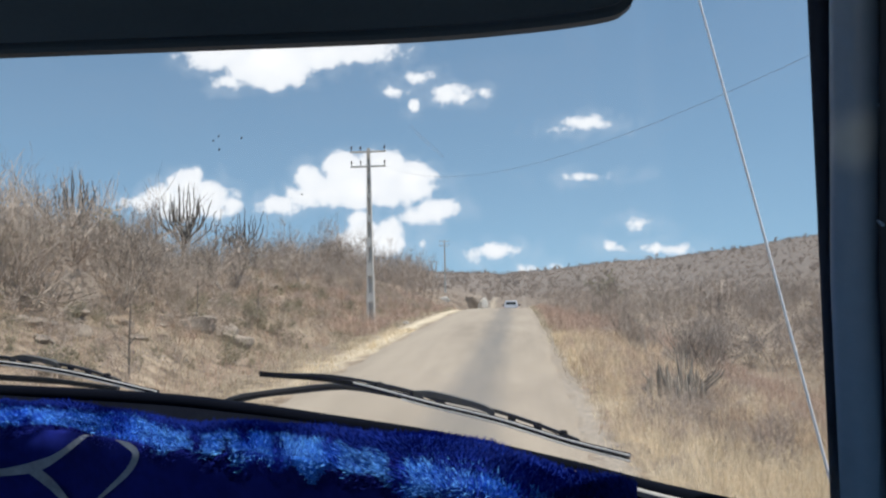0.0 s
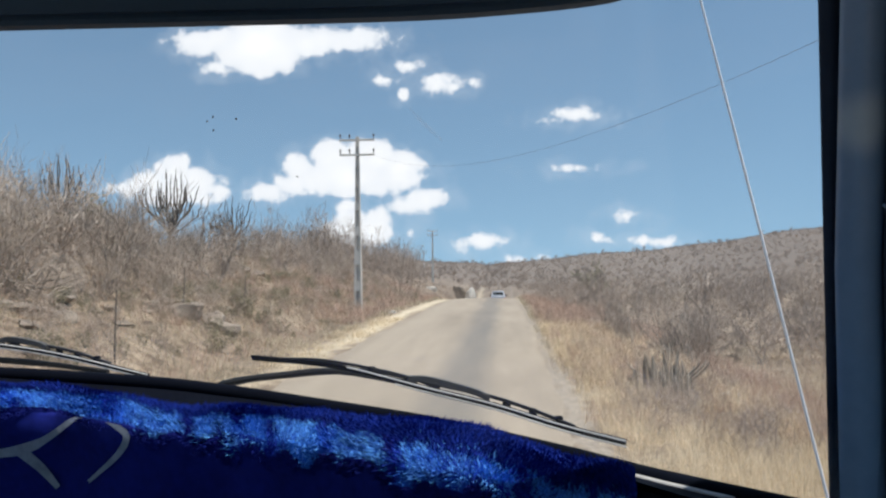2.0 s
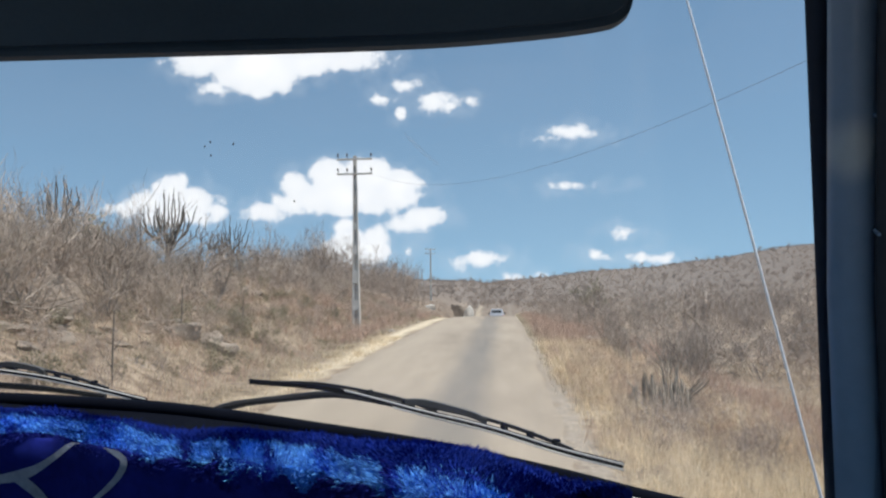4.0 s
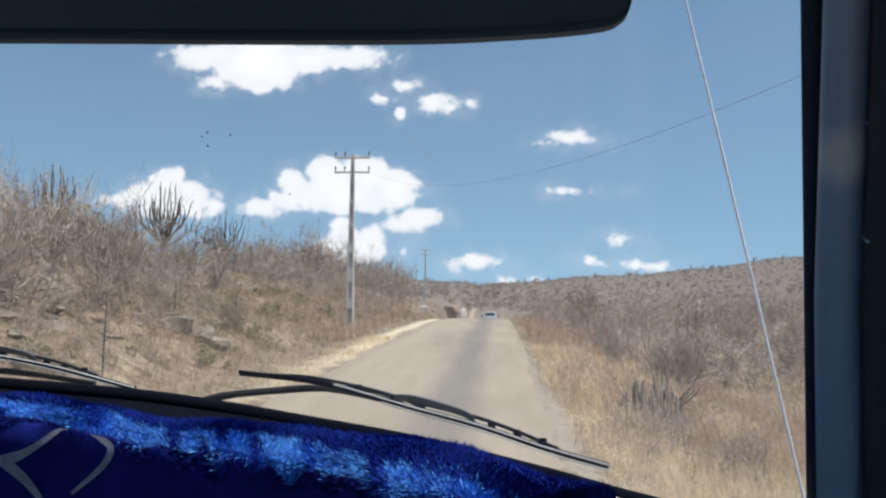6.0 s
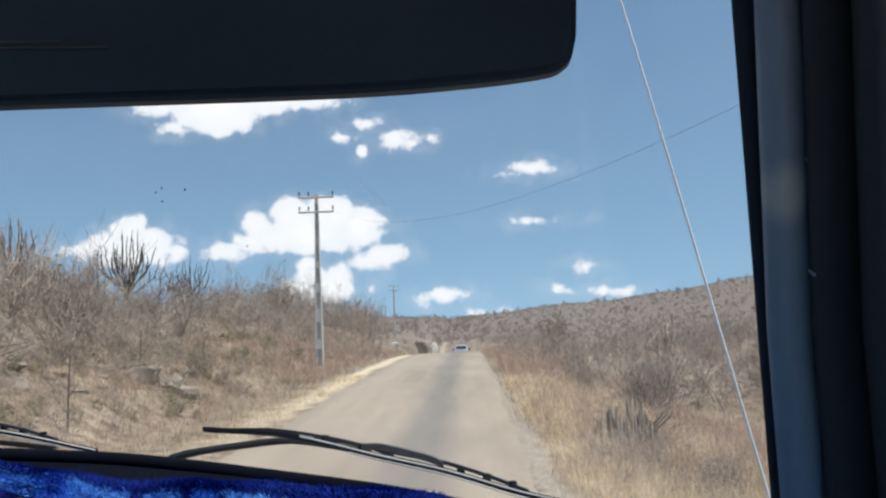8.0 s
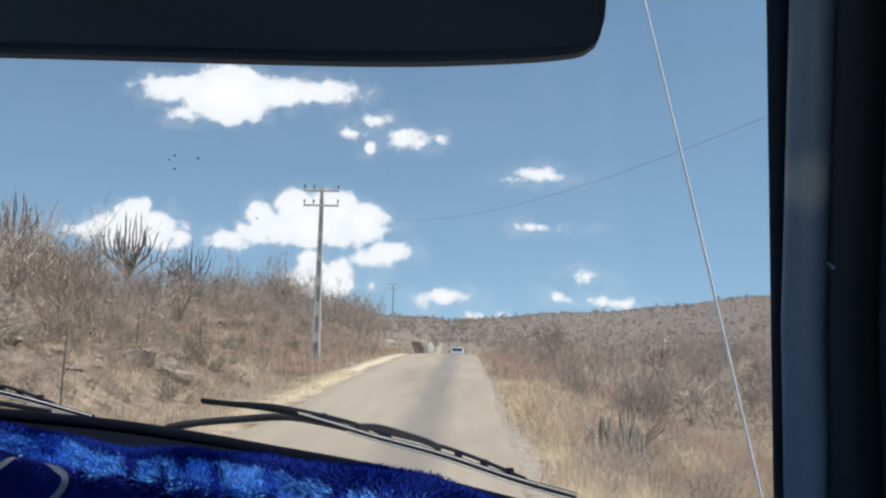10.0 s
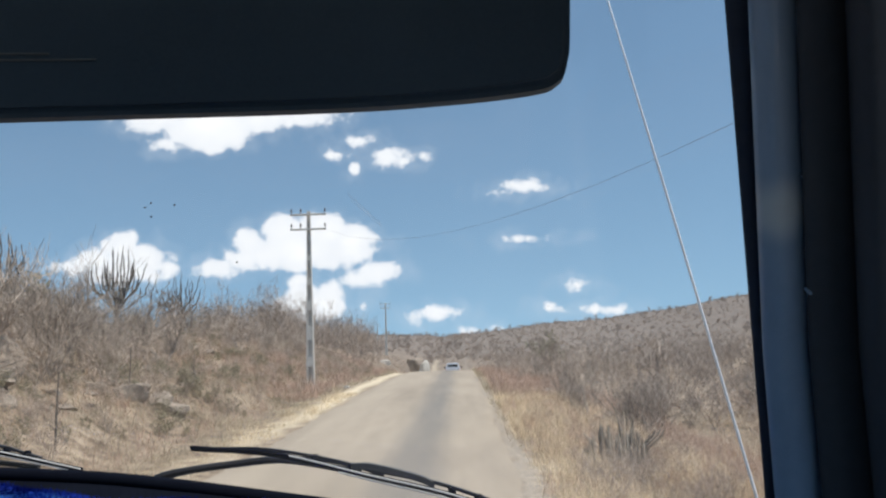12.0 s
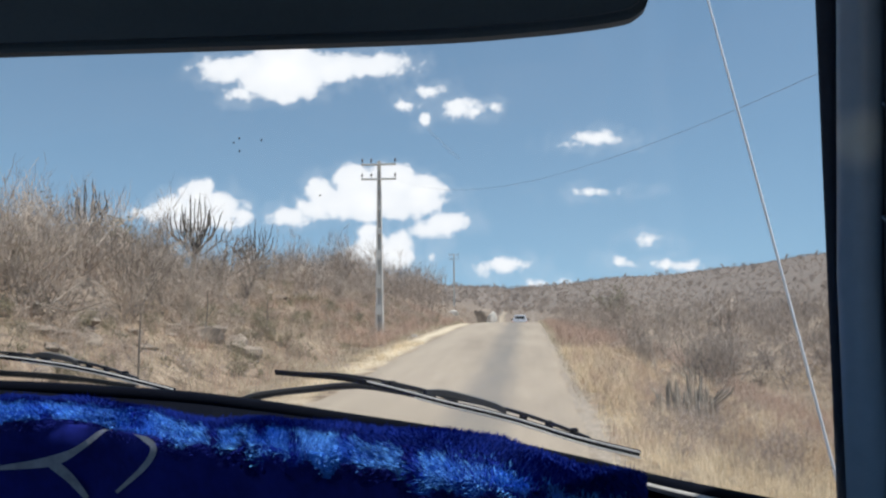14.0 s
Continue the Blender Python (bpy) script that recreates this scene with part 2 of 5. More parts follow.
def plush_material(name, island):
    """Crushed plush: patches of nap laid light or dark, and strand to strand variation."""
    m, tree, bsdf = nodes_of(name)
    nap, strand = tex(tree, 6.5, 3, 0.55, stretch=(1, 1.6, 1)), tex(tree, 120, 2, 0.6)
    if island:
        strand = tree.nodes.new("ShaderNodeNewGeometry").outputs["Random Per Island"]
    mix = tree.nodes.new("ShaderNodeMath")
    mix.operation = "MULTIPLY_ADD"
    tree.links.new(strand, mix.inputs[0])
    mix.inputs[1].default_value = 0.22
    tree.links.new(nap, mix.inputs[2])
    tree.links.new(ramp(tree, mix.outputs[0], ((0.48, (0.005, 0.006, 0.12)), (0.62, (0.012, 0.035, 0.40)), (0.78, (0.05, 0.25, 0.85)))), bsdf.inputs["Base Color"])
    bsdf.inputs["Roughness"].default_value = 0.8
    return m


# one blue plush in two tones: painted sunlight for the fold, shade for the face
M_SUNLIT_PLUSH = surface("sunlit_blue_plush", (0.018, 0.070, 0.48), (0.13, 0.44, 0.95), 14, 60, 0.85, vary="island", relief=0)
M_SHADED_PLUSH = surface("shaded_blue_plush", (0.005, 0.008, 0.085), (0.012, 0.024, 0.26), 7, 60, 0.85, relief=0)
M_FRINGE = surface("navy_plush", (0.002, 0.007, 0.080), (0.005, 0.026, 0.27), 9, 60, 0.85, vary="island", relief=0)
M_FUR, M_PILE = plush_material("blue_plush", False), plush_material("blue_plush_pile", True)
for soft_cloth in (M_SUNLIT_PLUSH, M_SHADED_PLUSH, M_FRINGE, M_FUR, M_PILE):
    soft_cloth.node_tree.nodes["Principled BSDF"].inputs["Specular IOR Level"].default_value = 0.12
M_EMBLEM = surface("pale_grey_print", (0.13, 0.16, 0.23), (0.38, 0.43, 0.51), 20, 90, 0.8, relief=0.3, distance=0.002)
M_WHIP = surface("bright_whip", (0.90, 0.90, 0.91), (0.96, 0.96, 0.97), 10, 90, 0.45, 0.30, relief=0)
M_CAR = surface("silver_car_paint", (0.42, 0.43, 0.46), (0.60, 0.61, 0.64), 3, 40, 0.35, 0.35, relief=0)
M_TYRE = surface("tyre_rubber", (0.012, 0.012, 0.012), (0.035, 0.033, 0.030), 8, 60, 0.85, relief=0.2)
M_DARKGLASS = surface("dark_car_glass", (0.012, 0.014, 0.016), (0.02, 0.024, 0.028), 3, 40, 0.12, relief=0)
M_RED = surface("red_tail_lamp", (0.25, 0.012, 0.01), (0.45, 0.03, 0.02), 9, 40, 0.3, relief=0)
M_WHITE = surface("white_lacquer", (0.62, 0.61, 0.59), (0.82, 0.81, 0.79), 3, 40, 0.5, relief=0)
# lining is never in view; pale so that it bounces light into the cab
M_LINER = surface("pale_headliner", (0.42, 0.43, 0.44), (0.56, 0.57, 0.58), 3, 60, 0.9, relief=0.2, distance=0.001)
M_SPECK = surface("dried_dirt", (0.03, 0.028, 0.026), (0.08, 0.07, 0.06), 60, 300, 0.9, relief=0)

# windscreen: thin clear pane
M_GLASS, tree, bsdf = nodes_of("windscreen_glass")
tree.nodes.remove(bsdf)
clear, gloss, blend, fres = (tree.nodes.new("ShaderNode" + k) for k in ("BsdfTransparent", "BsdfGlossy", "MixShader", "Fresnel"))
clear.inputs[0].default_value = (0.95, 0.97, 0.97, 1)
gloss.inputs["Roughness"].default_value = 0.02
fres.inputs["IOR"].default_value = 1.45
half = tree.nodes.new("ShaderNodeMath")
half.operation = "MULTIPLY"
half.inputs[1].default_value = 0.5
tree.links.new(fres.outputs[0], half.inputs[0])
tree.links.new(half.outputs[0], blend.inputs[0])
tree.links.new(clear.outputs[0], blend.inputs[1])
tree.links.new(gloss.outputs[0], blend.inputs[2])
# a film of road dust, thicker in patches
film, dusted = tree.nodes.new("ShaderNodeBsdfTranslucent"), tree.nodes.new("ShaderNodeMixShader")
film.inputs[0].default_value = (0.80, 0.78, 0.74, 1)
patches = ramp(tree, tex(tree, 3.0, 5, 0.6), ((0.35, (0.010, 0.010, 0.010)), (0.75, (0.038, 0.038, 0.038))))
# more of it beyond the reach of the wiper
where_at, parted, unwiped, dust = (tree.nodes.new("ShaderNode" + k) for k in ("TexCoord", "SeparateXYZ", "MapRange", "Math"))
unwiped.interpolation_type = "SMOOTHSTEP"
unwiped.inputs["From Min"].default_value, unwiped.inputs["From Max"].default_value = 0.02, 0.34
unwiped.inputs["To Max"].default_value = 0.13
dust.operation = "ADD"
tree.links.new(where_at.outputs["Object"], parted.inputs[0])
tree.links.new(parted.outputs[0], unwiped.inputs["Value"])
tree.links.new(patches, dust.inputs[0])
low_down, settled = tree.nodes.new("ShaderNodeMapRange"), tree.nodes.new("ShaderNodeMath")
low_down.interpolation_type, settled.operation = "SMOOTHSTEP", "MULTIPLY"
low_down.inputs["From Min"].default_value, low_down.inputs["From Max"].default_value, low_down.inputs["To Min"].default_value = EYE + 0.10, EYE - 0.10, 0.10
tree.links.new(parted.outputs[2], low_down.inputs["Value"])
tree.links.new(unwiped.outputs[0], settled.inputs[0])
tree.links.new(low_down.outputs[0], settled.inputs[1])
tree.links.new(settled.outputs[0], dust.inputs[1])
# one rubbed pale smudge
near, smudge, more = tree.nodes.new("ShaderNodeVectorMath"), tree.nodes.new("ShaderNodeMapRange"), tree.nodes.new("ShaderNodeMath")
near.operation, more.operation, smudge.interpolation_type = "DISTANCE", "ADD", "SMOOTHSTEP"
near.inputs[1].default_value = (0.100, 0.905, EYE + 0.004)
smudge.inputs["From Min"].default_value, smudge.inputs["From Max"].default_value, smudge.inputs["To Max"].default_value = 0.036, 0.006, 0.06
tree.links.new(where_at.outputs["Object"], near.inputs[0])
tree.links.new(near.outputs["Value"], smudge.inputs["Value"])
tree.links.new(dust.outputs[0], more.inputs[0])
tree.links.new(smudge.outputs[0], more.inputs[1])
tree.links.new(more.outputs[0], dusted.inputs[0])
tree.links.new(blend.outputs[0], dusted.inputs[1])
tree.links.new(film.outputs[0], dusted.inputs[2])
tree.links.new(dusted.outputs[0], tree.nodes["Material Output"].inputs[0])

# a faint scratch in the glass: scattering, half see-through
M_SCRATCH, tree, bsdf = nodes_of("glass_scratch")
tree.nodes.remove(bsdf)
clear, glow, blend = (tree.nodes.new("ShaderNode" + k) for k in ("BsdfTransparent", "BsdfTranslucent", "MixShader"))
glow.inputs[0].default_value = (0.9, 0.92, 0.95, 1)
blend.inputs[0].default_value = 0.12
tree.links.new(clear.outputs[0], blend.inputs[1])
tree.links.new(glow.outputs[0], blend.inputs[2])
tree.links.new(blend.outputs[0], tree.nodes["Material Output"].inputs[0])


# ground: straw-coloured soil, pale sand along the road, reddish litter
M_GROUND, tree, bsdf = nodes_of("dry_soil")
soil = ramp(tree, tex(tree, 0.35, 8, 0.65), ((0.30, (0.16, 0.124, 0.094)), (0.46, (0.265, 0.215, 0.165)), (0.66, (0.38, 0.322, 0.25))))
litter = ramp(tree, tex(tree, 2.6, 6, 0.7), ((0.40, (0.50, 0.43, 0.38)), (0.62, (1.14, 1.08, 1.02))))
soil = mixed(tree, 1.0, soil, litter, "MULTIPLY")
place = tree.nodes.new("ShaderNodeTexCoord")
sep = tree.nodes.new("ShaderNodeSeparateXYZ")
tree.links.new(place.outputs["Object"], sep.inputs[0])


def gmath(op, a, b):
    n = tree.nodes.new("ShaderNodeMath")
    n.operation = op
    for i, v in enumerate((a, b)):
        if isinstance(v, (int, float)):
            n.inputs[i].default_value = v
        else:
            tree.links.new(v, n.inputs[i])
    return n.outputs[0]


wander = gmath("MULTIPLY", gmath("SUBTRACT", tex(tree, 0.9, 6, 0.75), 0.5), 3.0)
off = gmath("ABSOLUTE", gmath("ADD", gmath("ADD", sep.outputs[0], 5.55), wander), 0)
sand_at = tree.nodes.new("ShaderNodeMapRange")
sand_at.inputs["From Min"].default_value, sand_at.inputs["From Max"].default_value = 0.75, 0.2
tree.links.new(off, sand_at.inputs["Value"])
sand = ramp(tree, tex(tree, 3.5, 6, 0.7), ((0.3, (0.47, 0.375, 0.25)), (0.7, (0.74, 0.64, 0.475))))
fade = tree.nodes.new("ShaderNodeMapRange")
fade.inputs["From Min"].default_value, fade.inputs["From Max"].default_value = 17, 34
fade.inputs["To Min"].default_value = 0.25
tree.links.new(sep.outputs[1], fade.inputs["Value"])
soil = mixed(tree, gmath("MULTIPLY", sand_at.outputs[0], fade.outputs[0]), soil, sand)
# broken grey asphalt and gravel along the other rim
rim_off = gmath("ABSOLUTE", gmath("ADD", gmath("SUBTRACT", sep.outputs[0], 1.1), gmath("MULTIPLY", gmath("SUBTRACT", tex(tree, 1.4, 5, 0.7), 0.5), 1.6)), 0)
rim_at = tree.nodes.new("ShaderNodeMapRange")
rim_at.inputs["From Min"].default_value, rim_at.inputs["From Max"].default_value = 0.42, 0.12
tree.links.new(rim_off, rim_at.inputs["Value"])
rim = ramp(tree, tex(tree, 9, 6, 0.75), ((0.35, (0.21, 0.175, 0.14)), (0.62, (0.40, 0.34, 0.275))))
soil = mixed(tree, rim_at.outputs[0], soil, rim)
# thorn scrub too far off to be told apart from its soil
far_at = tree.nodes.new("ShaderNodeMapRange")
far_at.inputs["From Min"].default_value, far_at.inputs["From Max"].default_value = 90, 260
tree.links.new(sep.outputs[1], far_at.inputs["Value"])
scrub = ramp(tree, tex(tree, 0.16, 9, 0.75), ((0.34, (0.15, 0.122, 0.103)), (0.50, (0.185, 0.152, 0.129)), (0.68, (0.22, 0.182, 0.155))))
soil = mixed(tree, far_at.outputs[0], soil, scrub)
tree.links.new(soil, bsdf.inputs["Base Color"])
bsdf.inputs["Roughness"].default_value = 0.95
bump(tree, bsdf, tex(tree, 5, 6, 0.7), 0.4, 0.06)

# road: sun-bleached asphalt, a darker worn track, dust at the rims
M_ROAD, tree, bsdf = nodes_of("old_asphalt")
base = ramp(tree, tex(tree, 0.5, 6, 0.6, stretch=(1, 0.25, 1)), ((0.3, (0.285, 0.235, 0.182)), (0.7, (0.40, 0.333, 0.258))))
grit = ramp(tree, tex(tree, 60, 3, 0.7), ((0.35, (0.80, 0.80, 0.80)), (0.65, (1.10, 1.10, 1.10))))
base = mixed(tree, 1.0, base, grit, "MULTIPLY")
place = tree.nodes.new("ShaderNodeTexCoord")
sep = tree.nodes.new("ShaderNodeSeparateXYZ")
tree.links.new(place.outputs["Object"], sep.inputs[0])
sway = gmath("MULTIPLY", gmath("SUBTRACT", tex(tree, 0.22, 4, 0.6, stretch=(1, 0.4, 1)), 0.5), 1.1)
off = gmath("ABSOLUTE", gmath("ADD", gmath("ADD", sep.outputs[0], 1.0), sway), 0)
track = tree.nodes.new("ShaderNodeMapRange")
track.interpolation_type = "SMOOTHSTEP"
track.inputs["From Min"].default_value, track.inputs["From Max"].default_value = 0.95, 0.15
tree.links.new(off, track.inputs["Value"])
streak = ramp(tree, tex(tree, 2.6, 5, 0.65, stretch=(1, 0.035, 1)), ((0.36, (0.93, 0.93, 0.93)), (0.62, (1.05, 1.045, 1.04))))
base = mixed(tree, 1.0, base, streak, "MULTIPLY")
base = mixed(tree, gmath("MULTIPLY", gmath("MULTIPLY", track.outputs[0], 0.78), gmath("ADD", tex(tree, 1.1, 5, 0.7, stretch=(1, 0.08, 1)), 0.25)), base, (0.150, 0.142, 0.134))
off = gmath("ABSOLUTE", gmath("ADD", gmath("ADD", sep.outputs[0], 3.9), sway), 0)
dusty = tree.nodes.new("ShaderNodeMapRange")
dusty.interpolation_type = "SMOOTHSTEP"
dusty.inputs["From Min"].default_value, dusty.inputs["From Max"].default_value = 1.2, 0.1
tree.links.new(off, dusty.inputs["Value"])
base = mixed(tree, gmath("MULTIPLY", dusty.outputs[0], 0.35), base, (0.42, 0.352, 0.272))
tree.links.new(base, bsdf.inputs["Base Color"])
bsdf.inputs["Roughness"].default_value = 0.82
bump(tree, bsdf, tex(tree, 45, 4, 0.7), 0.35, 0.012)

# ---------------------------------------------------------------- building helpers


def mesh_of(name, verts, faces, material, smooth=False):
    me = bpy.data.meshes.new(name)
    me.from_pydata([tuple(v) for v in verts], [], [tuple(int(i) for i in f) for f in faces])
    me.materials.append(material)
    if smooth:
        me.shade_smooth()
    return me


def part(name, data, material, parent, label=""):
    """Links a bmesh, or (verts, faces), as one mesh object under a thing or under a part."""
    if isinstance(data, tuple):
        me = mesh_of(name, *data, material)
    elif isinstance(data, bmesh.types.BMesh):
        me = bpy.data.meshes.new(name)
        data.to_mesh(me)
        data.free()
        me.materials.append(material)
    else:
        me = data
    ob = new(name, me)
    ob.parent = parent
    return tagged(ob, label)


def thing(name, at, label, category, group="", kind=""):
    ob = new(name)
    ob.location = at
    ob.empty_display_size = 0.2
    return tagged(ob, label, category, group, kind)


def tubes(p0, p1, r0, r1, sides=3):
    """Open tapered tubes, one for each pair of points, as (verts, faces)."""
    p0, p1 = np.asarray(p0, float), np.asarray(p1, float)
    r0, r1 = np.broadcast_to(r0, len(p0)), np.broadcast_to(r1, len(p0))
    d = p1 - p0
    d /= np.maximum(np.linalg.norm(d, axis=1, keepdims=True), 1e-9)
    ref = np.where(np.abs(d[:, 2:3]) > 0.9, [[1.0, 0, 0]], [[0, 0, 1.0]])
    a = np.cross(d, ref)
    a /= np.linalg.norm(a, axis=1, keepdims=True)
    b = np.cross(d, a)
    ang = np.arange(sides) * 2 * math.pi / sides
    ring = a[:, None, :] * np.cos(ang)[None, :, None] + b[:, None, :] * np.sin(ang)[None, :, None]
    verts = np.concatenate([p0[:, None] + ring * r0[:, None, None], p1[:, None] + ring * r1[:, None, None]], axis=1).reshape(-1, 3)
    base = (np.arange(len(p0)) * 2 * sides)[:, None]
    faces = []
    for i in range(sides):
        j = (i + 1) % sides
        faces.append(base + np.array([[i, j, sides + j, sides + i]]))
    return verts, np.concatenate(faces)


def ribbons(p0, p1, r0, r1):
    """Thin tapered strips, each turned its own way, as (verts, faces): twigs too fine to show a round section."""
    q = np.random.default_rng(len(p0))
    side = np.cross(p1 - p0, q.normal(0, 1, p0.shape))
    side /= np.maximum(np.linalg.norm(side, axis=1, keepdims=True), 1e-9)
    a, b = side * np.asarray(r0)[:, None] * 1.15, side * np.asarray(r1)[:, None] * 1.15
    verts = np.stack([p0 - a, p0 + a, p1 + b, p1 - b], 1).reshape(-1, 3)
    return verts, (np.arange(len(p0)) * 4)[:, None] + np.array([[0, 1, 2, 3]])


def pipe(points, radii, sides=8, closed_ends=True):
    """One continuous tube along points, as (verts, faces)."""
    pts = [Vector(p) for p in points]
    if isinstance(radii, (int, float)):
        radii = [radii] * len(pts)
    verts, faces = [], []
    side = None
    for i, p in enumerate(pts):
        d = (pts[min(i + 1, len(pts) - 1)] - pts[max(i - 1, 0)]).normalized()
        if side is None:
            side = d.orthogonal().normalized()
        side = (side - d * side.dot(d)).normalized()
        other = d.cross(side)
        for k in range(sides):
            w = 2 * math.pi * k / sides
            verts.append(p + (side * math.cos(w) + other * math.sin(w)) * radii[i])
    for i in range(len(pts) - 1):
        for k in range(sides):
            m = (k + 1) % sides
            faces.append((i * sides + k, i * sides + m, (i + 1) * sides + m, (i + 1) * sides + k))
    if closed_ends:
        faces.append(tuple(range(sides))[::-1])
        faces.append(tuple(range((len(pts) - 1) * sides, len(pts) * sides)))
    return verts, faces


def box(lo, hi, bevel=0.0, segments=2, turn=None):
    bm = bmesh.new()
    bmesh.ops.create_cube(bm, size=1)
    lo, hi = Vector(lo), Vector(hi)
    for v in bm.verts:
        v.co = Vector((lo[i] + (v.co[i] + 0.5) * (hi[i] - lo[i]) for i in range(3)))
    if bevel:
        bmesh.ops.bevel(bm, geom=bm.edges[:], offset=bevel, segments=segments, affect="EDGES", profile=0.6)
    if turn is not None:
        bmesh.ops.transform(bm, matrix=turn, verts=bm.verts)
    return bm


def joined(*bms):
    whole = bmesh.new()
    for bm in bms:
        me = bpy.data.meshes.new("tmp")
        bm.to_mesh(me)
        bm.free()
        whole.from_mesh(me)
        bpy.data.meshes.remove(me)
    return whole


def spline(points, n):
    """Catmull-Rom through the points, n samples."""
    p = np.array(points, float)
    p = np.vstack([2 * p[0] - p[1], p, 2 * p[-1] - p[-2]])
    out = []
    for s in np.linspace(0, len(p) - 3 - 1e-6, n):
        i, f = int(s), s - int(s)
        a, b, c, d = p[i], p[i + 1], p[i + 2], p[i + 3]
        out.append(0.5 * (2 * b + (c - a) * f + (2 * a - 5 * b + 4 * c - d) * f * f + (3 * b - a - 3 * c + d) * f ** 3))
    return np.array(out)


# ---------------------------------------------------------------- the lie of the land
ROAD_LEFT, ROAD_RIGHT = -4.85, 0.95


def sstep(a, b, x):
    t = np.clip((x - a) / (b - a), 0, 1)
    return t * t * (3 - 2 * t)


def road_z(y):
    y = np.asarray(y, float)
    a = np.clip((y - 10) / 65, 0, 1)
    up = 1.1 * (a ** 1.25) * (2.25 - 1.25 * a) / 1.0
    up = np.minimum(up, 1.1)
    k = np.clip(y - 75, 0, 25)
    down = 0.00225 * k * k + 0.1125 * np.clip(y - 100, 0, 25)
    down = down * (1 - sstep(128, 200, y))
    return up - down


def ripple(x, y, seed=0.0):
    return (np.sin(x * 0.31 + 1.7 * seed) * np.cos(y * 0.27 + seed) + 0.6 * np.sin(x * 0.83 + y * 0.55 + 2.1 * seed) + 0.35 * np.cos(x * 1.9 - y * 1.3 + seed)
            + 0.2 * np.sin(x * 3.7 + y * 3.1 + seed)) / 2.0


def ground_z(x, y):
    x, y = np.asarray(x, float), np.asarray(y, float)
    mid = (ROAD_LEFT + ROAD_RIGHT) / 2
    side_level = np.where(y < 75, road_z(y), 1.1 - 0.5 * sstep(75, 160, y))
    away = sstep(3.2, 8.0, np.abs(x - mid))
    z = road_z(y) * (1 - away) + side_level * away - 0.05
    s = -x - 7.2
    bank = 0.33 * np.clip(s, 0, 9) * sstep(0, 2.5, s) + 0.055 * np.clip(s - 9, 0, 60)
    z = z + bank * sstep(-60, 8, y)
    z = z - 0.28 * sstep(1.4, 4.5, x) + 0.25 * sstep(8, 30, x)
    rough = 0.5 * sstep(5.5, 12, np.abs(x - mid)) * (1 + 0.6 * sstep(0, 10, s))
    z = z + rough * 0.55 * ripple(x, y)
    # washed-out hummocks of the bank
    z = z + 0.17 * sstep(0.8, 2.5, s) * (1 - sstep(7, 12, s)) * sstep(8, 14, y) * (ripple(x * 2.2, y * 1.7, 6.0) + 0.5 * ripple(x * 4.1, y * 3.0, 9.0))
    # the wooded ridge
    dist = np.hypot(x, y)
    lat = x / np.maximum(y, 1.0)
    top = 9.0 + 42 * 0.06 * np.log1p(np.exp(np.clip((lat + 0.10) / 0.06, -20, 15))) + 0.7 * np.sin(lat * 23) + 0.35 * np.sin(lat * 61 + 1)
    z = z + np.where(y > 0, top * sstep(150, 470, dist) * (1 - 0.7 * sstep(520, 1100, dist)), 0)
    return z


def axis(knots):
    out = []
    for (a, step), (b, _) in zip(knots, knots[1:]):
        out += list(np.arange(a, b, step))
    return np.array(out + [knots[-1][0]])


def sheet(xs, ys, zf):
    X, Y = np.meshgrid(xs, ys)
    Z = zf(X, Y)
    verts = np.stack([X, Y, Z], -1).reshape(-1, 3)
    n, m = len(xs), len(ys)
    i = (np.arange(m - 1)[:, None] * n + np.arange(n - 1)[None]).reshape(-1, 1)
    return verts, i + np.array([[0, 1, n + 1, n]])


xs = axis([(-4500, 500), (-1500, 150), (-300, 20), (-100, 5), (-40, 1.2), (-20, 0.4), (-6, 0.6), (14, 1.2), (40, 5), (110, 20), (310, 150), (1510, 500), (4510, 1)])
ys = axis([(-2500, 400), (-500, 50), (-50, 5), (0, 0.6), (60, 1.2), (120, 3), (240, 10), (640, 60), (1240, 300), (4840, 1)])
ground = new("ground", mesh_of("ground", *sheet(xs, ys, ground_z), M_GROUND, True))
tagged(ground, "dry straw-coloured ground with bare soil rising to scrubby hills", "ground", kind="structure")

ry = axis([(-60, 2), (0, 0.4), (40, 0.8), (90, 2), (128, 2)])
rx = np.linspace(0, 1, 15)
RX, RY = np.meshgrid(rx, ry)
edge_l = ROAD_LEFT + 0.16 * ripple(RY * 2.3, RY * 0.7, 3.0) + 0.03 * np.sin(RY * 1.3)
edge_r = ROAD_RIGHT + 0.18 * ripple(RY * 0.9, RY * 0.5, 5.0) + 0.03 * np.sin(RY * 1.7)
px = edge_l + (edge_r - edge_l) * RX
crown = 0.05 * (1 - (2 * RX - 1) ** 2) + 0.012
rim_drop = np.where((RX < 0.01) | (RX > 0.99), -0.06, 0.0)
verts = np.stack([px, RY, road_z(RY) + crown + rim_drop], -1).reshape(-1, 3)
n, m = len(rx), len(ry)
i = (np.arange(m - 1)[:, None] * n + np.arange(n - 1)[None]).reshape(-1, 1)
road = new("road", mesh_of("road", verts, i + np.array([[0, 1, n + 1, n]]), M_ROAD, True))
tagged(road, "narrow sun-bleached asphalt road with a darker worn track", "road", kind="structure")

# ---------------------------------------------------------------- shrubs


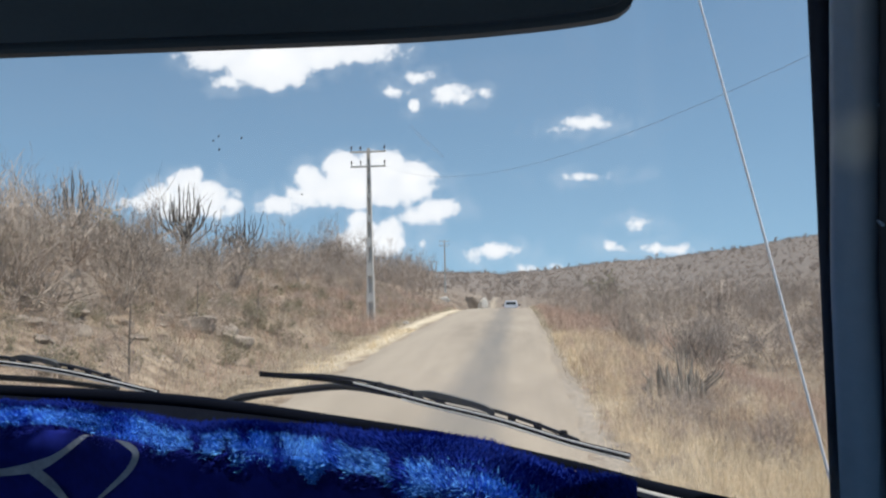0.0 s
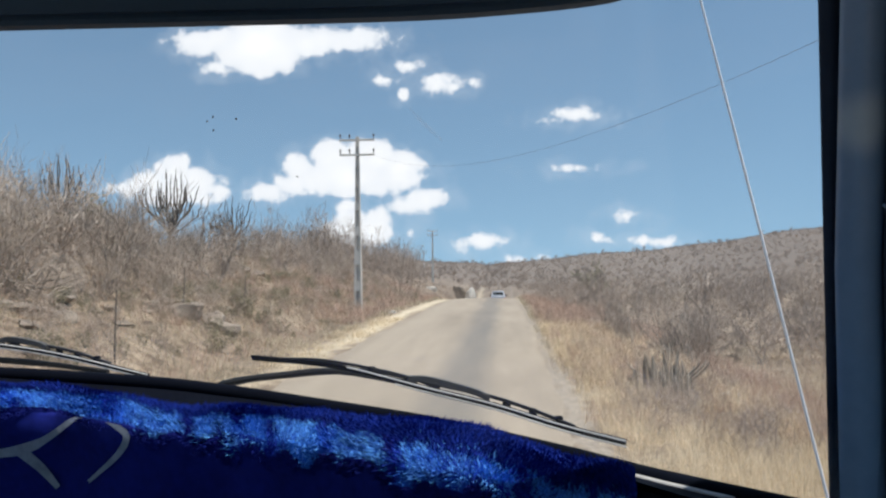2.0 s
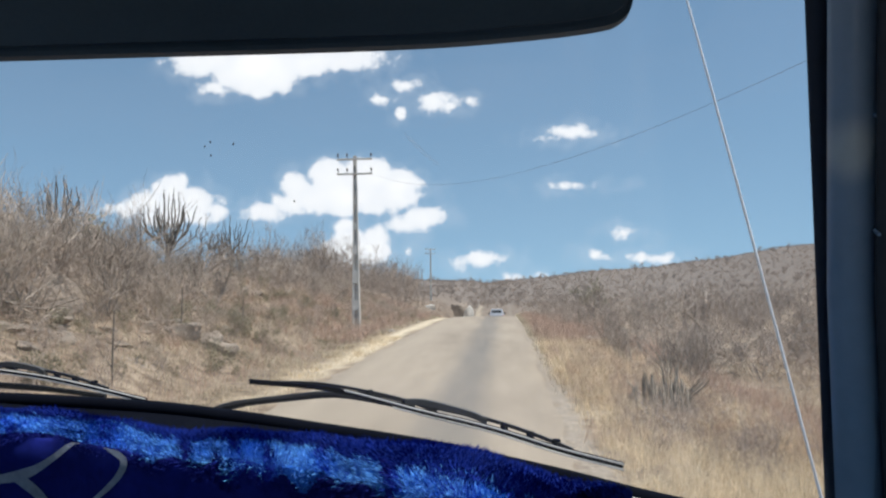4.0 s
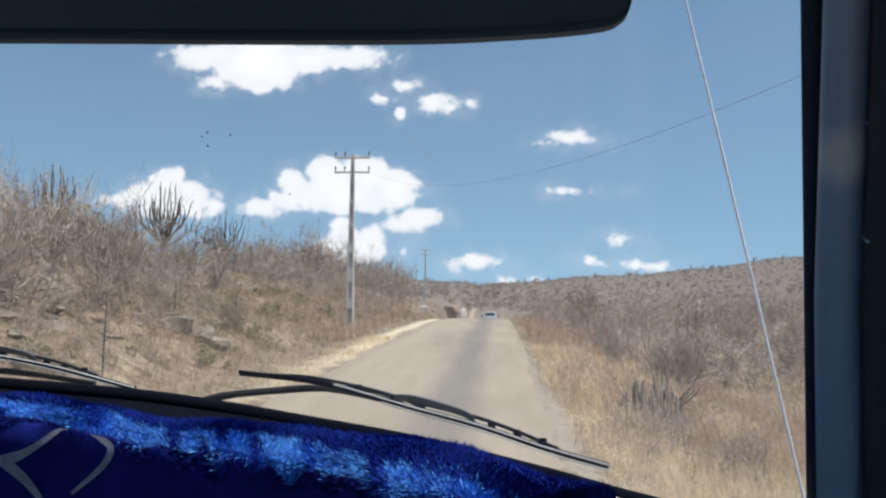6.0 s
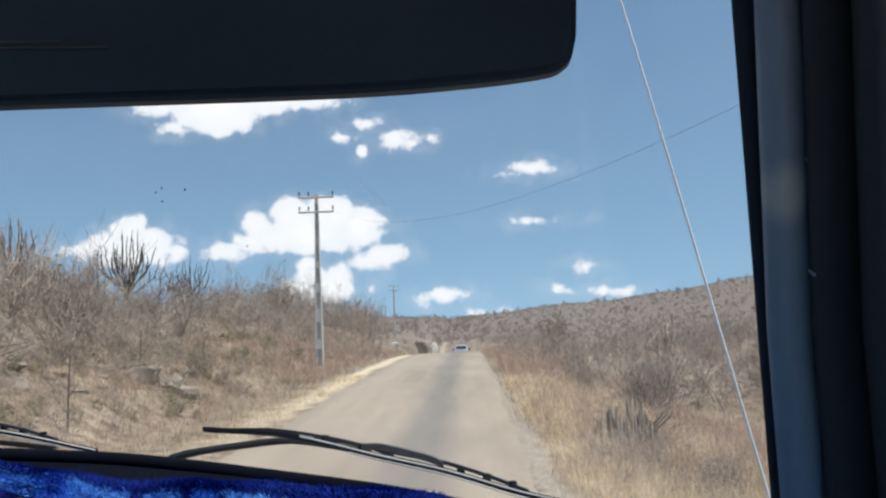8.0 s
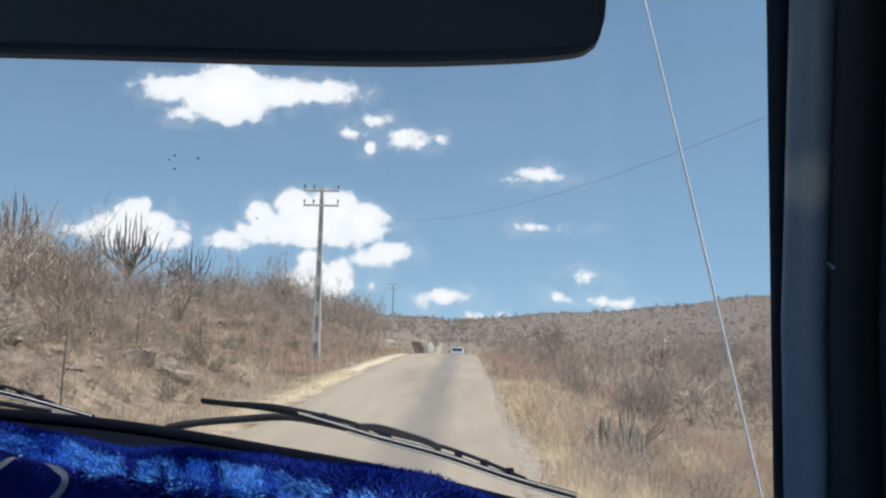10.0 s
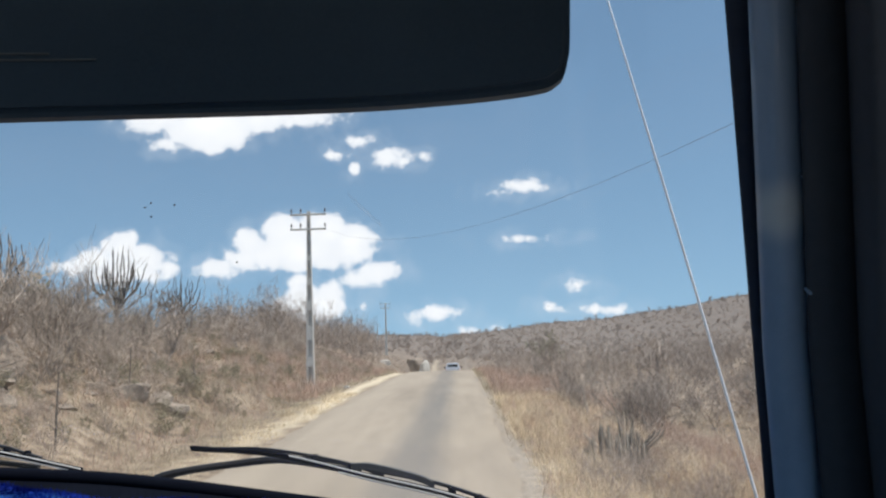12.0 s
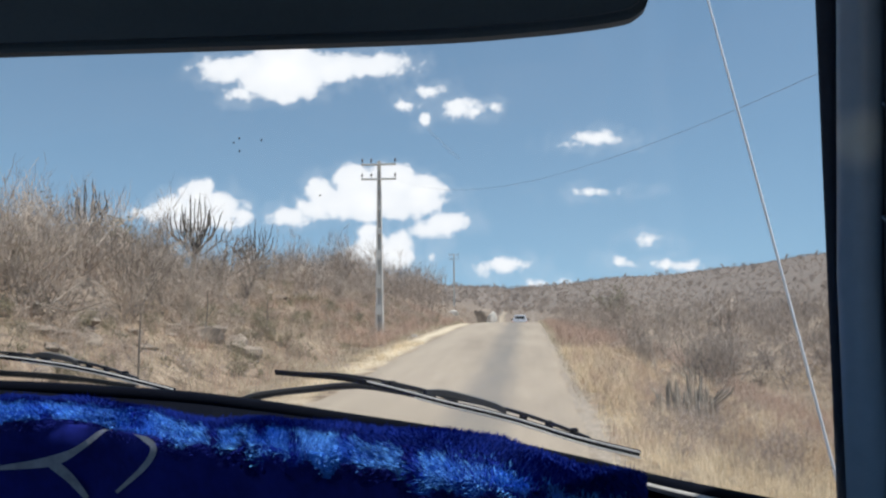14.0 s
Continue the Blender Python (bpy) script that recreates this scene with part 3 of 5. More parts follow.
def grow(r, start, way, length, radius, level, out, spread=0.75, kids=(4, 5), up=0.35):
    """A crooked limb with its side limbs; out collects (p0, p1, r0, r1)."""
    pts, d = [np.array(start, float)], np.array(way, float)
    steps = 3 if level else 2
    for k in range(steps):
        d = d + r.normal(0, 0.22, 3) + np.array([0, 0, up * 0.25])
        d /= np.linalg.norm(d)
        pts.append(pts[-1] + d * length / steps)
    for k in range(steps):
        f0, f1 = 1 - 0.75 * k / steps, 1 - 0.75 * (k + 1) / steps
        out.append((pts[k], pts[k + 1], radius * f0, radius * f1))
    if level <= 0:
        return
    for k in range(r.integers(kids[0], kids[1] + 1)):
        f = r.uniform(0.25, 1.0) * steps
        i = min(int(f), steps - 1)
        at = pts[i] + (pts[i + 1] - pts[i]) * (f - i)
        w = d * 0.6 + r.normal(0, spread, 3) + np.array([0, 0, up])
        w /= np.linalg.norm(w)
        grow(r, at, w, length * r.uniform(0.42, 0.68), radius * 0.5, level - 1, out, spread, kids, up)


def shrub_parts(seed, height, stems, level, kids, radius=0.022, thin=0.0045, spread=0.75, up=0.35):
    r = np.random.default_rng(seed)
    out = []
    for k in range(stems):
        a = r.uniform(0, 2 * math.pi)
        w = np.array([math.cos(a) * r.uniform(0.1, 0.8), math.sin(a) * r.uniform(0.1, 0.8), 1.0])
        w /= np.linalg.norm(w)
        grow(r, (r.normal(0, 0.12), r.normal(0, 0.12), -0.05), w, height * r.uniform(0.45, 0.75), radius, level, out, spread, kids, up)
    p0, p1, r0, r1 = (np.array(c) for c in zip(*out))
    return p0, p1, np.maximum(r0, thin), np.maximum(r1, thin * 0.6)


def leaves(r, points, count, size):
    """Small curled dry leaves at random points."""
    at = points[r.integers(0, len(points), count)] + r.normal(0, 0.05, (count, 3))
    a, b = r.normal(0, 1, (count, 3)), r.normal(0, 1, (count, 3))
    a *= size * r.uniform(0.5, 1.2, (count, 1)) / np.linalg.norm(a, axis=1, keepdims=True)
    b *= size * 0.5 / np.linalg.norm(b, axis=1, keepdims=True)
    verts = np.stack([at - a, at + b, at + a, at - b], 1).reshape(-1, 3)
    return verts, (np.arange(count) * 4)[:, None] + np.array([[0, 1, 2, 3]])


def twig_leaf_mesh(name, seed, height, stems, level, kids, leaf_count, radius=0.015, thin=0.0042, leaf=0.035, spread=0.6, up=0.5):
    p0, p1, r0, r1 = shrub_parts(seed, height, stems, level, kids, radius, thin, spread, up)
    limb = r0 > 0.0062
    v, f = tubes(p0[limb], p1[limb], r0[limb], r1[limb])
    tv, tf = ribbons(p0[~limb], p1[~limb], r0[~limb], r1[~limb])
    v, f = np.concatenate([v, tv]), np.concatenate([f, tf + len(v)])
    me = bpy.data.meshes.new(name)
    if leaf_count:
        lv, lf = leaves(np.random.default_rng(seed + 50), p1[len(p1) // 4:], leaf_count, leaf)
        f2 = lf + len(v)
        allv = np.concatenate([v, lv])
        me.from_pydata(allv.tolist(), [], f.tolist() + f2.tolist())
        me.materials.append(M_TWIG)
        me.materials.append(M_LEAF)
        me.polygons.foreach_set("material_index", np.concatenate([np.zeros(len(f), np.int32), np.ones(len(f2), np.int32)]))
    else:
        me.from_pydata(v.tolist(), [], f.tolist())
        me.materials.append(M_TWIG)
    return me


SHRUBS = [twig_leaf_mesh("shrub", 11 + k, 2.6, 9 + k % 3, 2, (5, 7), (0, 260, 60, 600, 160, 0)[k]) for k in range(6)]
SHRUBS += [twig_leaf_mesh("shrub", 31 + k, 2.5, 15, 2, (5, 7), 0, 0.013, 0.004, spread=0.38, up=0.7) for k in range(2)]


def bush_line(y):
    """How far left the thicket begins."""
    return -13.3 - 1.6 * np.sin(y * 0.17) - 0.8 * np.sin(y * 0.41 + 1)


r = np.random.default_rng(21)
spots = []
while len(spots) < 165:                       # left thicket
    y = r.uniform(9, 80)
    lo = max(-0.74 * y - 2, bush_line(y) - 24)
    hi = bush_line(y)
    if lo < hi:
        x = hi - (hi - lo) * r.uniform() ** 1.2
        spots.append((x, y, r.uniform(0.7, 1.15) * (1 - 0.28 * float(sstep(32, 52, y))) * (1.22 if x < -0.46 * y else 1.0)))
while len(spots) < 265:                       # right thicket
    y = 14 + 62 * r.uniform() ** 1.2
    lo = 4.0 + 0.4 * math.sin(y * 0.2) + max(0, 26 - y) * 0.42
    hi = min(0.46 * y + 2, lo + 16)
    if lo < hi:
        x = lo + (hi - lo) * r.uniform() ** 1.1
        spots.append((x, y, r.uniform(0.42, 0.74)))
for k, (x, y, s) in enumerate(spots):
    ob = new("shrub", SHRUBS[int(r.integers(0, 8))])
    ob.matrix_world = Matrix.LocRotScale((x, y, float(ground_z(x, y))), Euler((r.normal(0, 0.06), r.normal(0, 0.06), r.uniform(0, 6.3))), (s, s, s * r.uniform(0.85, 1.15)))
    tagged(ob, "leafless grey-brown thorn shrub on the dry slope" if x < 0 else "leafless grey-brown thorn shrub beside the grassy verge", "shrub", "shrubs of the roadside thicket")


def merged(variants, xyz, turn, size):
    """Many copies of a few (verts, faces) joined into one."""
    V, F, n = [], [], 0
    for k in range(len(xyz)):
        v, f = variants[k % len(variants)]
        c, s = math.cos(turn[k]), math.sin(turn[k])
        w = np.stack([v[:, 0] * c - v[:, 1] * s, v[:, 0] * s + v[:, 1] * c, v[:, 2]], 1) * size[k] + xyz[k]
        V.append(w)
        F.append(f + n)
        n += len(v)
    return np.concatenate(V), np.concatenate(F)


def stuff(name, data, material, label, category):
    v, f = data
    me = bpy.data.meshes.new(name)
    me.from_pydata(v.tolist(), [], f.tolist())
    me.materials.append(material)
    return tagged(new(name, me), label, category, kind="stuff")


low = [ribbons(*shrub_parts(70 + k, 2.7, 5, 2, (3, 4), 0.024, 0.010, 0.65, 0.45)) for k in range(5)]
r = np.random.default_rng(33)
y = 45 + 215 * r.uniform(0, 1, 1300) ** 1.15
lat = r.uniform(-0.68, 0.5, 1300)
x = lat * y
keep = ((x < bush_line(y) - 0.5) | (x > 3.5)) & ((y > 72) | (np.abs(lat) > 0.1))
x, y = x[keep], y[keep]
tall = r.uniform(0.7, 1.25, len(x))
xyz = np.stack([x, y, ground_z(x, y)], 1)
stuff("mid_scrub", merged(low, xyz, r.uniform(0, 6.3, len(x)), tall), M_TWIG_MID, "dense leafless grey-brown scrub covering the slopes", "scrub")
wy = 70 + 66 * r.uniform(0, 1, 120)            # taller wood where the bank runs out towards the crest
wx = wy * r.uniform(-0.30, -0.112, 120)
wood = [ribbons(*shrub_parts(170 + k, 2.7, 7, 2, (5, 6), 0.016, 0.0048, 0.55, 0.5)) for k in range(4)]
stuff("bare_wood", merged(wood, np.stack([wx, wy, ground_z(wx, wy)], 1), r.uniform(0, 6.3, 120), r.uniform(1.4, 2.1, 120)), M_TWIG_MID, "taller leafless grey wood along the foot of the slope", "trees")


def spiky(seed, count):
    q = np.random.default_rng(seed)
    base = np.concatenate([q.normal(0, 0.35, (count, 2)), np.zeros((count, 1))], 1)
    tip = base + np.stack([q.normal(0, 0.8, count), q.normal(0, 0.8, count), q.uniform(0.6, 1.6, count)], 1)
    side = np.stack([q.normal(0, 1, count), q.normal(0, 1, count), np.zeros(count)], 1) * 0.075
    v = np.stack([base - side, base + side, tip], 1).reshape(-1, 3)
    return v, (np.arange(count) * 3)[:, None] + np.array([[0, 1, 2]])


r = np.random.default_rng(35)                  # undergrowth between the nearer shrubs
y = np.concatenate([12 + 68 * r.uniform(0, 1, 330), 14 + 68 * r.uniform(0, 1, 190) ** 1.2])
lo = np.concatenate([np.maximum(-0.74 * y[:330] - 2, bush_line(y[:330]) - 22), 3.9 + np.maximum(0, 26 - y[330:]) * 0.36])
hi = np.concatenate([bush_line(y[:330]) + 0.6, np.minimum(0.46 * y[330:] + 2, lo[330:] + 16)])
x = lo + np.maximum(hi - lo, 0) * r.uniform(0, 1, 520)
keep = hi > lo
x, y = x[keep], y[keep]
by = 12 + 66 * r.uniform(0, 1, 400) ** 1.1      # low dead bushes on the open bank
bx = -7.6 - (np.minimum(-bush_line(by), 0.8 * by) - 7.0) * r.uniform(0, 1, 400) ** 0.8
fine_low = [ribbons(*shrub_parts(170 + k, 1.9, 6, 2, (3, 5), 0.018, 0.007, 0.9)) for k in range(4)]
stuff("undergrowth", merged(fine_low, np.stack([x, y, ground_z(x, y)], 1), r.uniform(0, 6.3, len(x)), r.uniform(0.55, 1.1, len(x))), M_TWIG_FAR, "tangled dry undergrowth between the shrubs", "scrub")
ey = 55 + 105 * r.uniform(0, 1, 260)           # scrub along the road towards and past the crest
ex = np.where(r.uniform(0, 1, 260) < 0.62, -6.6 - 7.5 * r.uniform(0, 1, 260), 2.3 + 3.0 * r.uniform(0, 1, 260))
vy = 11 + 16 * r.uniform(0, 1, 120)
vx = 2.0 + 2.8 * r.uniform(0, 1, 120)
bank_low = [ribbons(*shrub_parts(190 + k, 1.0, 7, 2, (3, 4), 0.010, 0.004, 1.0)) for k in range(4)]
leafy = []
for k in range(3):                             # bushes that keep some of their dry leaves
    p0, p1, r0, r1 = shrub_parts(230 + k, 0.9, 6, 2, (3, 4), 0.010, 0.004, 1.0)
    tv, tf = ribbons(p0, p1, r0, r1)
    lv, lf = leaves(np.random.default_rng(240 + k), p1[len(p1) // 4:], 300, 0.05)
    leafy.append((np.concatenate([tv, lv]), np.concatenate([tf, lf + len(tv)])))
ly = 12 + 62 * r.uniform(0, 1, 280) ** 1.1
lx = -7.4 - (np.minimum(-bush_line(ly), 0.8 * ly) - 6.6) * r.uniform(0, 1, 280) ** 0.8
stuff("leafy_scrub", merged(leafy, np.stack([lx, ly, ground_z(lx, ly)], 1), r.uniform(0, 6.3, 280), 0.3 + 0.75 * r.uniform(0, 1, 280) ** 1.6), M_LEAF, "low olive-grey bushes with dry leaves on the bank", "scrub")
stuff("bank_scrub", merged(bank_low, np.stack([np.r_[bx, ex, vx], np.r_[by, ey, vy], ground_z(np.r_[bx, ex, vx], np.r_[by, ey, vy])], 1), r.uniform(0, 6.3, 780), np.r_[r.uniform(0.45, 1.15, 400), r.uniform(0.6, 1.3, 260), r.uniform(0.35, 0.8, 120)]), M_TWIG_FAR, "low dead scrub on the bank", "scrub")

tufts = [spiky(90 + k, 13) for k in range(6)]
r = np.random.default_rng(44)
y = 190 + 340 * r.uniform(0, 1, 9000) ** 0.9
x = r.uniform(-0.45, 0.55, 9000) * y
xyz = np.stack([x, y, ground_z(x, y)], 1)
stuff("far_scrub", merged(tufts, xyz, r.uniform(0, 6.3, len(x)), r.uniform(0.35, 0.95, len(x))), M_RIDGE, "far hillside of grey-brown leafless woodland", "scrub")

r = np.random.default_rng(46)                  # single trees that stand out of the far woodland
y = np.r_[r.uniform(400, 500, 70), r.uniform(220, 400, 90)]
x = r.uniform(-0.16, 0.5, 160) * y
big = [ribbons(*shrub_parts(270 + k, 2.7, 4, 2, (3, 4), 0.06, 0.045)) for k in range(4)]
stuff("ridge_trees", merged(big, np.stack([x, y, ground_z(x, y)], 1), r.uniform(0, 6.3, 160), r.uniform(0.7, 1.35, 160)), M_RIDGE, "scattered bare trees standing out of the far woodland", "trees")

# ---------------------------------------------------------------- grass


def blades(r, base, height, width, lean):
    """Bent grass blades: a quad and a tip each."""
    n = len(base)
    a = r.uniform(0, 2 * math.pi, n)
    out = np.stack([np.cos(a), np.sin(a), np.zeros(n)], 1)
    side = np.stack([-np.sin(a), np.cos(a), np.zeros(n)], 1) * (width / 2)[:, None]
    tilt = np.abs(r.normal(0, lean, n))[:, None]
    h = height[:, None]
    mid = base + out * tilt * h * 0.35 + np.array([[0, 0, 1.0]]) * h * 0.55
    tip = base + out * tilt * h * 1.1 + np.array([[0, 0, 1.0]]) * h * np.sqrt(np.maximum(0.15, 1 - tilt ** 2 * 0.5))
    v = np.stack([base - side, base + side, mid + side * 0.7, mid - side * 0.7, tip], 1).reshape(-1, 3)
    i = (np.arange(n) * 5)[:, None]
    return v, (i + np.array([[0, 1, 2, 3]])), (i + np.array([[3, 2, 4]]))


def tuft_field(name, r, x, y, per, height, width, lean, spread, material, label, bare=-0.8):
    n = len(x) * per
    hx, hy = np.repeat(x, per) + r.normal(0, spread, n), np.repeat(y, per) + r.normal(0, spread, n)
    patch = ripple(hx * 2.1, hy * 1.3, 4.0) + 0.5 * ripple(hx * 5.0, hy * 4.1, 8.0)
    keep = ((hx < ROAD_LEFT - 0.12) | (hx > ROAD_RIGHT + 0.12)) & (patch + r.uniform(-0.35, 0.35, n) > bare) & (np.hypot((hx - 3.4) / 0.8, (hy - 17.6) / 1.3) > 1)
    hx, hy = hx[keep], hy[keep]
    tall = np.repeat(height, per)[keep] * r.uniform(0.45, 1.15, len(hx)) * np.clip(1.0 + 0.55 * patch[keep], 0.6, 1.6)
    base = np.stack([hx, hy, ground_z(hx, hy) - 0.02], 1)
    wide = width * r.uniform(0.6, 1.4, len(hx)) * np.clip(hy / 22, 0.55, 2.6)
    v, q, t = blades(r, base, tall, wide, lean)
    me = bpy.data.meshes.new(name)
    me.from_pydata(v.tolist(), [], q.tolist() + t.tolist())
    me.materials.append(material)
    return tagged(new(name, me), label, "grass", kind="stuff")


r = np.random.default_rng(55)
n = 3000                                      # tall straw on the near right verge
y = 5.5 + 30 * r.uniform(0, 1, n) ** 1.7
x = ROAD_RIGHT + 0.45 + 3.4 * r.uniform(0, 1, n) ** 0.9
tuft_field("verge_grass", r, x, y, 27, 0.10 + 0.55 * r.uniform(0, 1, n) ** 1.7, 0.008, 1.0, 0.10, M_GRASS, "tall dry straw-coloured grass on the road verge", -1.4)
n = 1700                                      # open straw on the slope below the verge
y = 8 + 20 * r.uniform(0, 1, n) ** 1.1
x = 4.2 + (1.5 + 0.24 * y) * r.uniform(0, 1, n)
tuft_field("slope_grass", r, x, y, 17, 0.12 + 0.36 * r.uniform(0, 1, n), 0.008, 1.2, 0.16, M_GRASS_SLOPE, "pale dry grass on the open slope below the road", -0.9)
n = 1400                                      # the rest of the verge, thinner, up to the crest
y = 18 + 66 * r.uniform(0, 1, n)
x = ROAD_RIGHT + 0.2 + 3.6 * r.uniform(0, 1, n) ** 1.2
tuft_field("thin_grass", r, x, y, 16, r.uniform(0.12, 0.36, n), 0.009, 1.1, 0.25, M_GRASS_BANK, "thin dry grass along the road")
n = 3000
y = 13 + 64 * r.uniform(0, 1, n) ** 1.15
x = ROAD_RIGHT + 0.5 + 4.6 * r.uniform(0, 1, n) ** 0.8
tuft_field("reddish_weeds", r, x, y, 19, r.uniform(0.25, 0.6, n), 0.010, 0.9, 0.16, M_GRASS_RED, "reddish-brown dry weeds beside the road")
n = 4100                                      # left bank
y = 9 + 72 * r.uniform(0, 1, n) ** 1.1
x = ROAD_LEFT - 1.4 - np.minimum(9.5, 0.75 * y) * r.uniform(0, 1, n) ** 0.9
tuft_field("bank_grass", r, x, y, 18, r.uniform(0.10, 0.36, n), 0.009, 1.5, 0.22, M_GRASS_BANK, "dry straw-coloured grass on the bank")
n = 1400
y = 12 + 75 * r.uniform(0, 1, n)
x = ROAD_LEFT - 2.2 - np.minimum(9.0, 0.7 * y) * r.uniform(0, 1, n)
tuft_field("bank_weeds", r, x, y, 12, r.uniform(0.2, 0.6, n), 0.011, 1.4, 0.25, M_GRASS_RED, "reddish-brown dry weeds on the bank")
n = 1500                                      # rust-coloured weeds at the foot of the slope, towards the crest
y = 36 + 52 * r.uniform(0, 1, n)
x = ROAD_LEFT - 1.9 - 6.5 * r.uniform(0, 1, n)
tuft_field("rust_weeds", r, x, y, 12, r.uniform(0.25, 0.75, n), 0.010, 0.8, 0.3, M_GRASS_RED, "rust-brown dry weeds at the foot of the slope")
n = 420                                       # yellow straw at the left rim of the road
y = 9 + 32 * r.uniform(0, 1, n)
x = ROAD_LEFT - 0.25 - 1.5 * r.uniform(0, 1, n)
tuft_field("rim_grass", r, x, y, 20, r.uniform(0.06, 0.22, n), 0.008, 0.95, 0.16, M_GRASS, "short yellow straw along the sandy rim of the road")

# ---------------------------------------------------------------- rocks, trees, cacti


def rock_mesh(seed, material, cuts=3):
    q = random.Random(seed)
    bm = bmesh.new()
    bmesh.ops.create_icosphere(bm, subdivisions=cuts, radius=1.15)
    shift = Vector((q.uniform(0, 90), q.uniform(0, 90), q.uniform(0, 90)))
    planes = [(Vector((q.gauss(0, 1), q.gauss(0, 1), q.gauss(0, 1))).normalized(), q.uniform(0.42, 0.78)) for _ in range(10)]
    for v in bm.verts:
        for nrm, d in planes:
            over = v.co.dot(nrm) - d
            if over > 0:
                v.co -= nrm * over * 0.96
        v.co *= 1 + 0.16 * noise.fractal(v.co * 1.7 + shift, 1.0, 2.0, 4)
    me = bpy.data.meshes.new("rock")
    bm.to_mesh(me)
    bm.free()
    me.materials.append(material)
    return me


ROCKS = [rock_mesh(k, M_ROCK) for k in range(5)]
PALE = [rock_mesh(20 + k, M_ROCK_PALE) for k in range(2)]


def rock(kind, x, y, size, squash, turn, label, group="", z=None):
    ob = new("rock", kind)
    ob.matrix_world = Matrix.LocRotScale((x, y, float(ground_z(x, y)) + size * squash * 0.05 if z is None else z), Euler((0, 0, turn)), (size, size * 0.8, size * squash))
    return tagged(ob, label, "rock", group)


r = np.random.default_rng(66)
for k in range(62):
    y = r.uniform(13, 62)
    x = r.uniform(-13.5, -8.6) - 0.03 * y
    rock(ROCKS[k % 5], x, y, r.uniform(0.10, 0.42), r.uniform(0.35, 0.7), r.uniform(0, 6), "weathered grey-brown rock half sunk in the bank", "rocks of the bank")
for k in range(13):                            # ledges of flat rock at the foot of the thicket
    y = r.uniform(17, 52)
    x = float(bush_line(y)) + r.uniform(-0.3, 2.4)
    rock(ROCKS[k % 5], x, y, r.uniform(0.35, 0.8), r.uniform(0.25, 0.45), r.uniform(0, 6), "flat weathered rock ledge at the foot of the thicket", "rock ledges of the bank")
for k in range(34):
    y = r.uniform(16, 60)
    x = r.uniform(3.3, 5.0)
    rock(ROCKS[k % 5], x, y, r.uniform(0.15, 0.5), r.uniform(0.4, 0.7), r.uniform(0, 6), "weathered grey-brown rock among dry grass", "rocks beside the verge")
for x, y, s in ((-7.3, 45.6, 0.28), (-6.4, 46.5, 0.30), (-6.9, 48, 0.2), (-8.9, 43, 0.2)):
    rock(PALE[0], x, y, s, 0.4, x, "pale flat stone beside the concrete pole", "pale stones by the road")
for x, y, s in ((4.6, 64, 0.7), (3.6, 66, 0.45), (5.6, 61, 0.5), (4.1, 50, 0.35)):
    rock(PALE[1], x, y, s, 0.55, y, "pale grey rock beside the road", "pale stones by the road")
# extra pale rock stands in for the sunlit right face of the dark boulder
rock(PALE[1], -4.05, 92.2, 0.62, 1.75, 0.6, "pale boulder near the crest, added as the sunlit face of the dark one", z=1.35)
rock(ROCKS[0], -4.85, 93.0, 1.20, 1.25, 1.2, "dark weathered boulder leaning at the pale one", z=1.35)
rock(PALE[1], -10.4, 112.0, 1.1, 0.55, 0.3, "pale rock outcrop below the far pole")


def branch_pile(x, y, seed):
    q = np.random.default_rng(seed)
    n = 90
    p0 = np.stack([q.normal(0, 0.55, n), q.normal(0, 0.4, n), np.abs(q.normal(0.1, 0.2, n))], 1)
    w = np.stack([q.normal(0, 0.6, n), q.normal(0, 0.4, n), q.normal(0.35, 0.35, n)], 1)
    v, f = tubes(p0, p0 + w * q.uniform(0.7, 1.3, (n, 1)), q.uniform(0.012, 0.03, n), 0.008, 4)
    me = mesh_of("branch_pile", v, f, M_STICKS)
    ob = new("branch_pile", me)
    ob.location = (x, y, float(ground_z(x, y)))
    return tagged(ob, "heap of bleached cut branches on the verge", "branch pile")


M_STICKS = surface("bleached_sticks", (0.13, 0.10, 0.08), (0.40, 0.335, 0.275), 2, 15, 0.9, vary="island", relief=0)
for k, (x, y, s) in enumerate(((-10.4, 26.0, 0.75), (-9.7, 26.6, 0.6), (-9.1, 26.2, 0.65), (-11.3, 25.5, 0.5), (-13.2, 23.4, 0.9), (-12.4, 22.6, 0.6), (-14.6, 26.5, 0.8))):
    rock(ROCKS[k % 5], x, y, s, 0.85, 1.9 * k, "jutting weathered rock ledge with dark hollows", "rock ledges of the bank", z=float(ground_z(x, y)) - 0.02)
branch_pile(5.0, 24.5, 3)
branch_pile(-12.6, 20.5, 6)


def bare_tree(x, y, seed, height, stems=3):
    ob = thing("bare_tree", (x, y, float(ground_z(x, y))), "leafless grey tree with forking limbs above the scrub", "tree", "bare trees")
    p0, p1, r0, r1 = shrub_parts(seed, height, stems, 3, (4, 5), 0.075, 0.011, 0.6)
    thick = r0 > 0.03
    part("trunk", tubes(p0[thick], p1[thick], r0[thick], r1[thick], 6), M_TWIG, ob)
    part("crown", tubes(p0[~thick], p1[~thick], r0[~thick], r1[~thick], 3), M_TWIG, ob)
    return ob


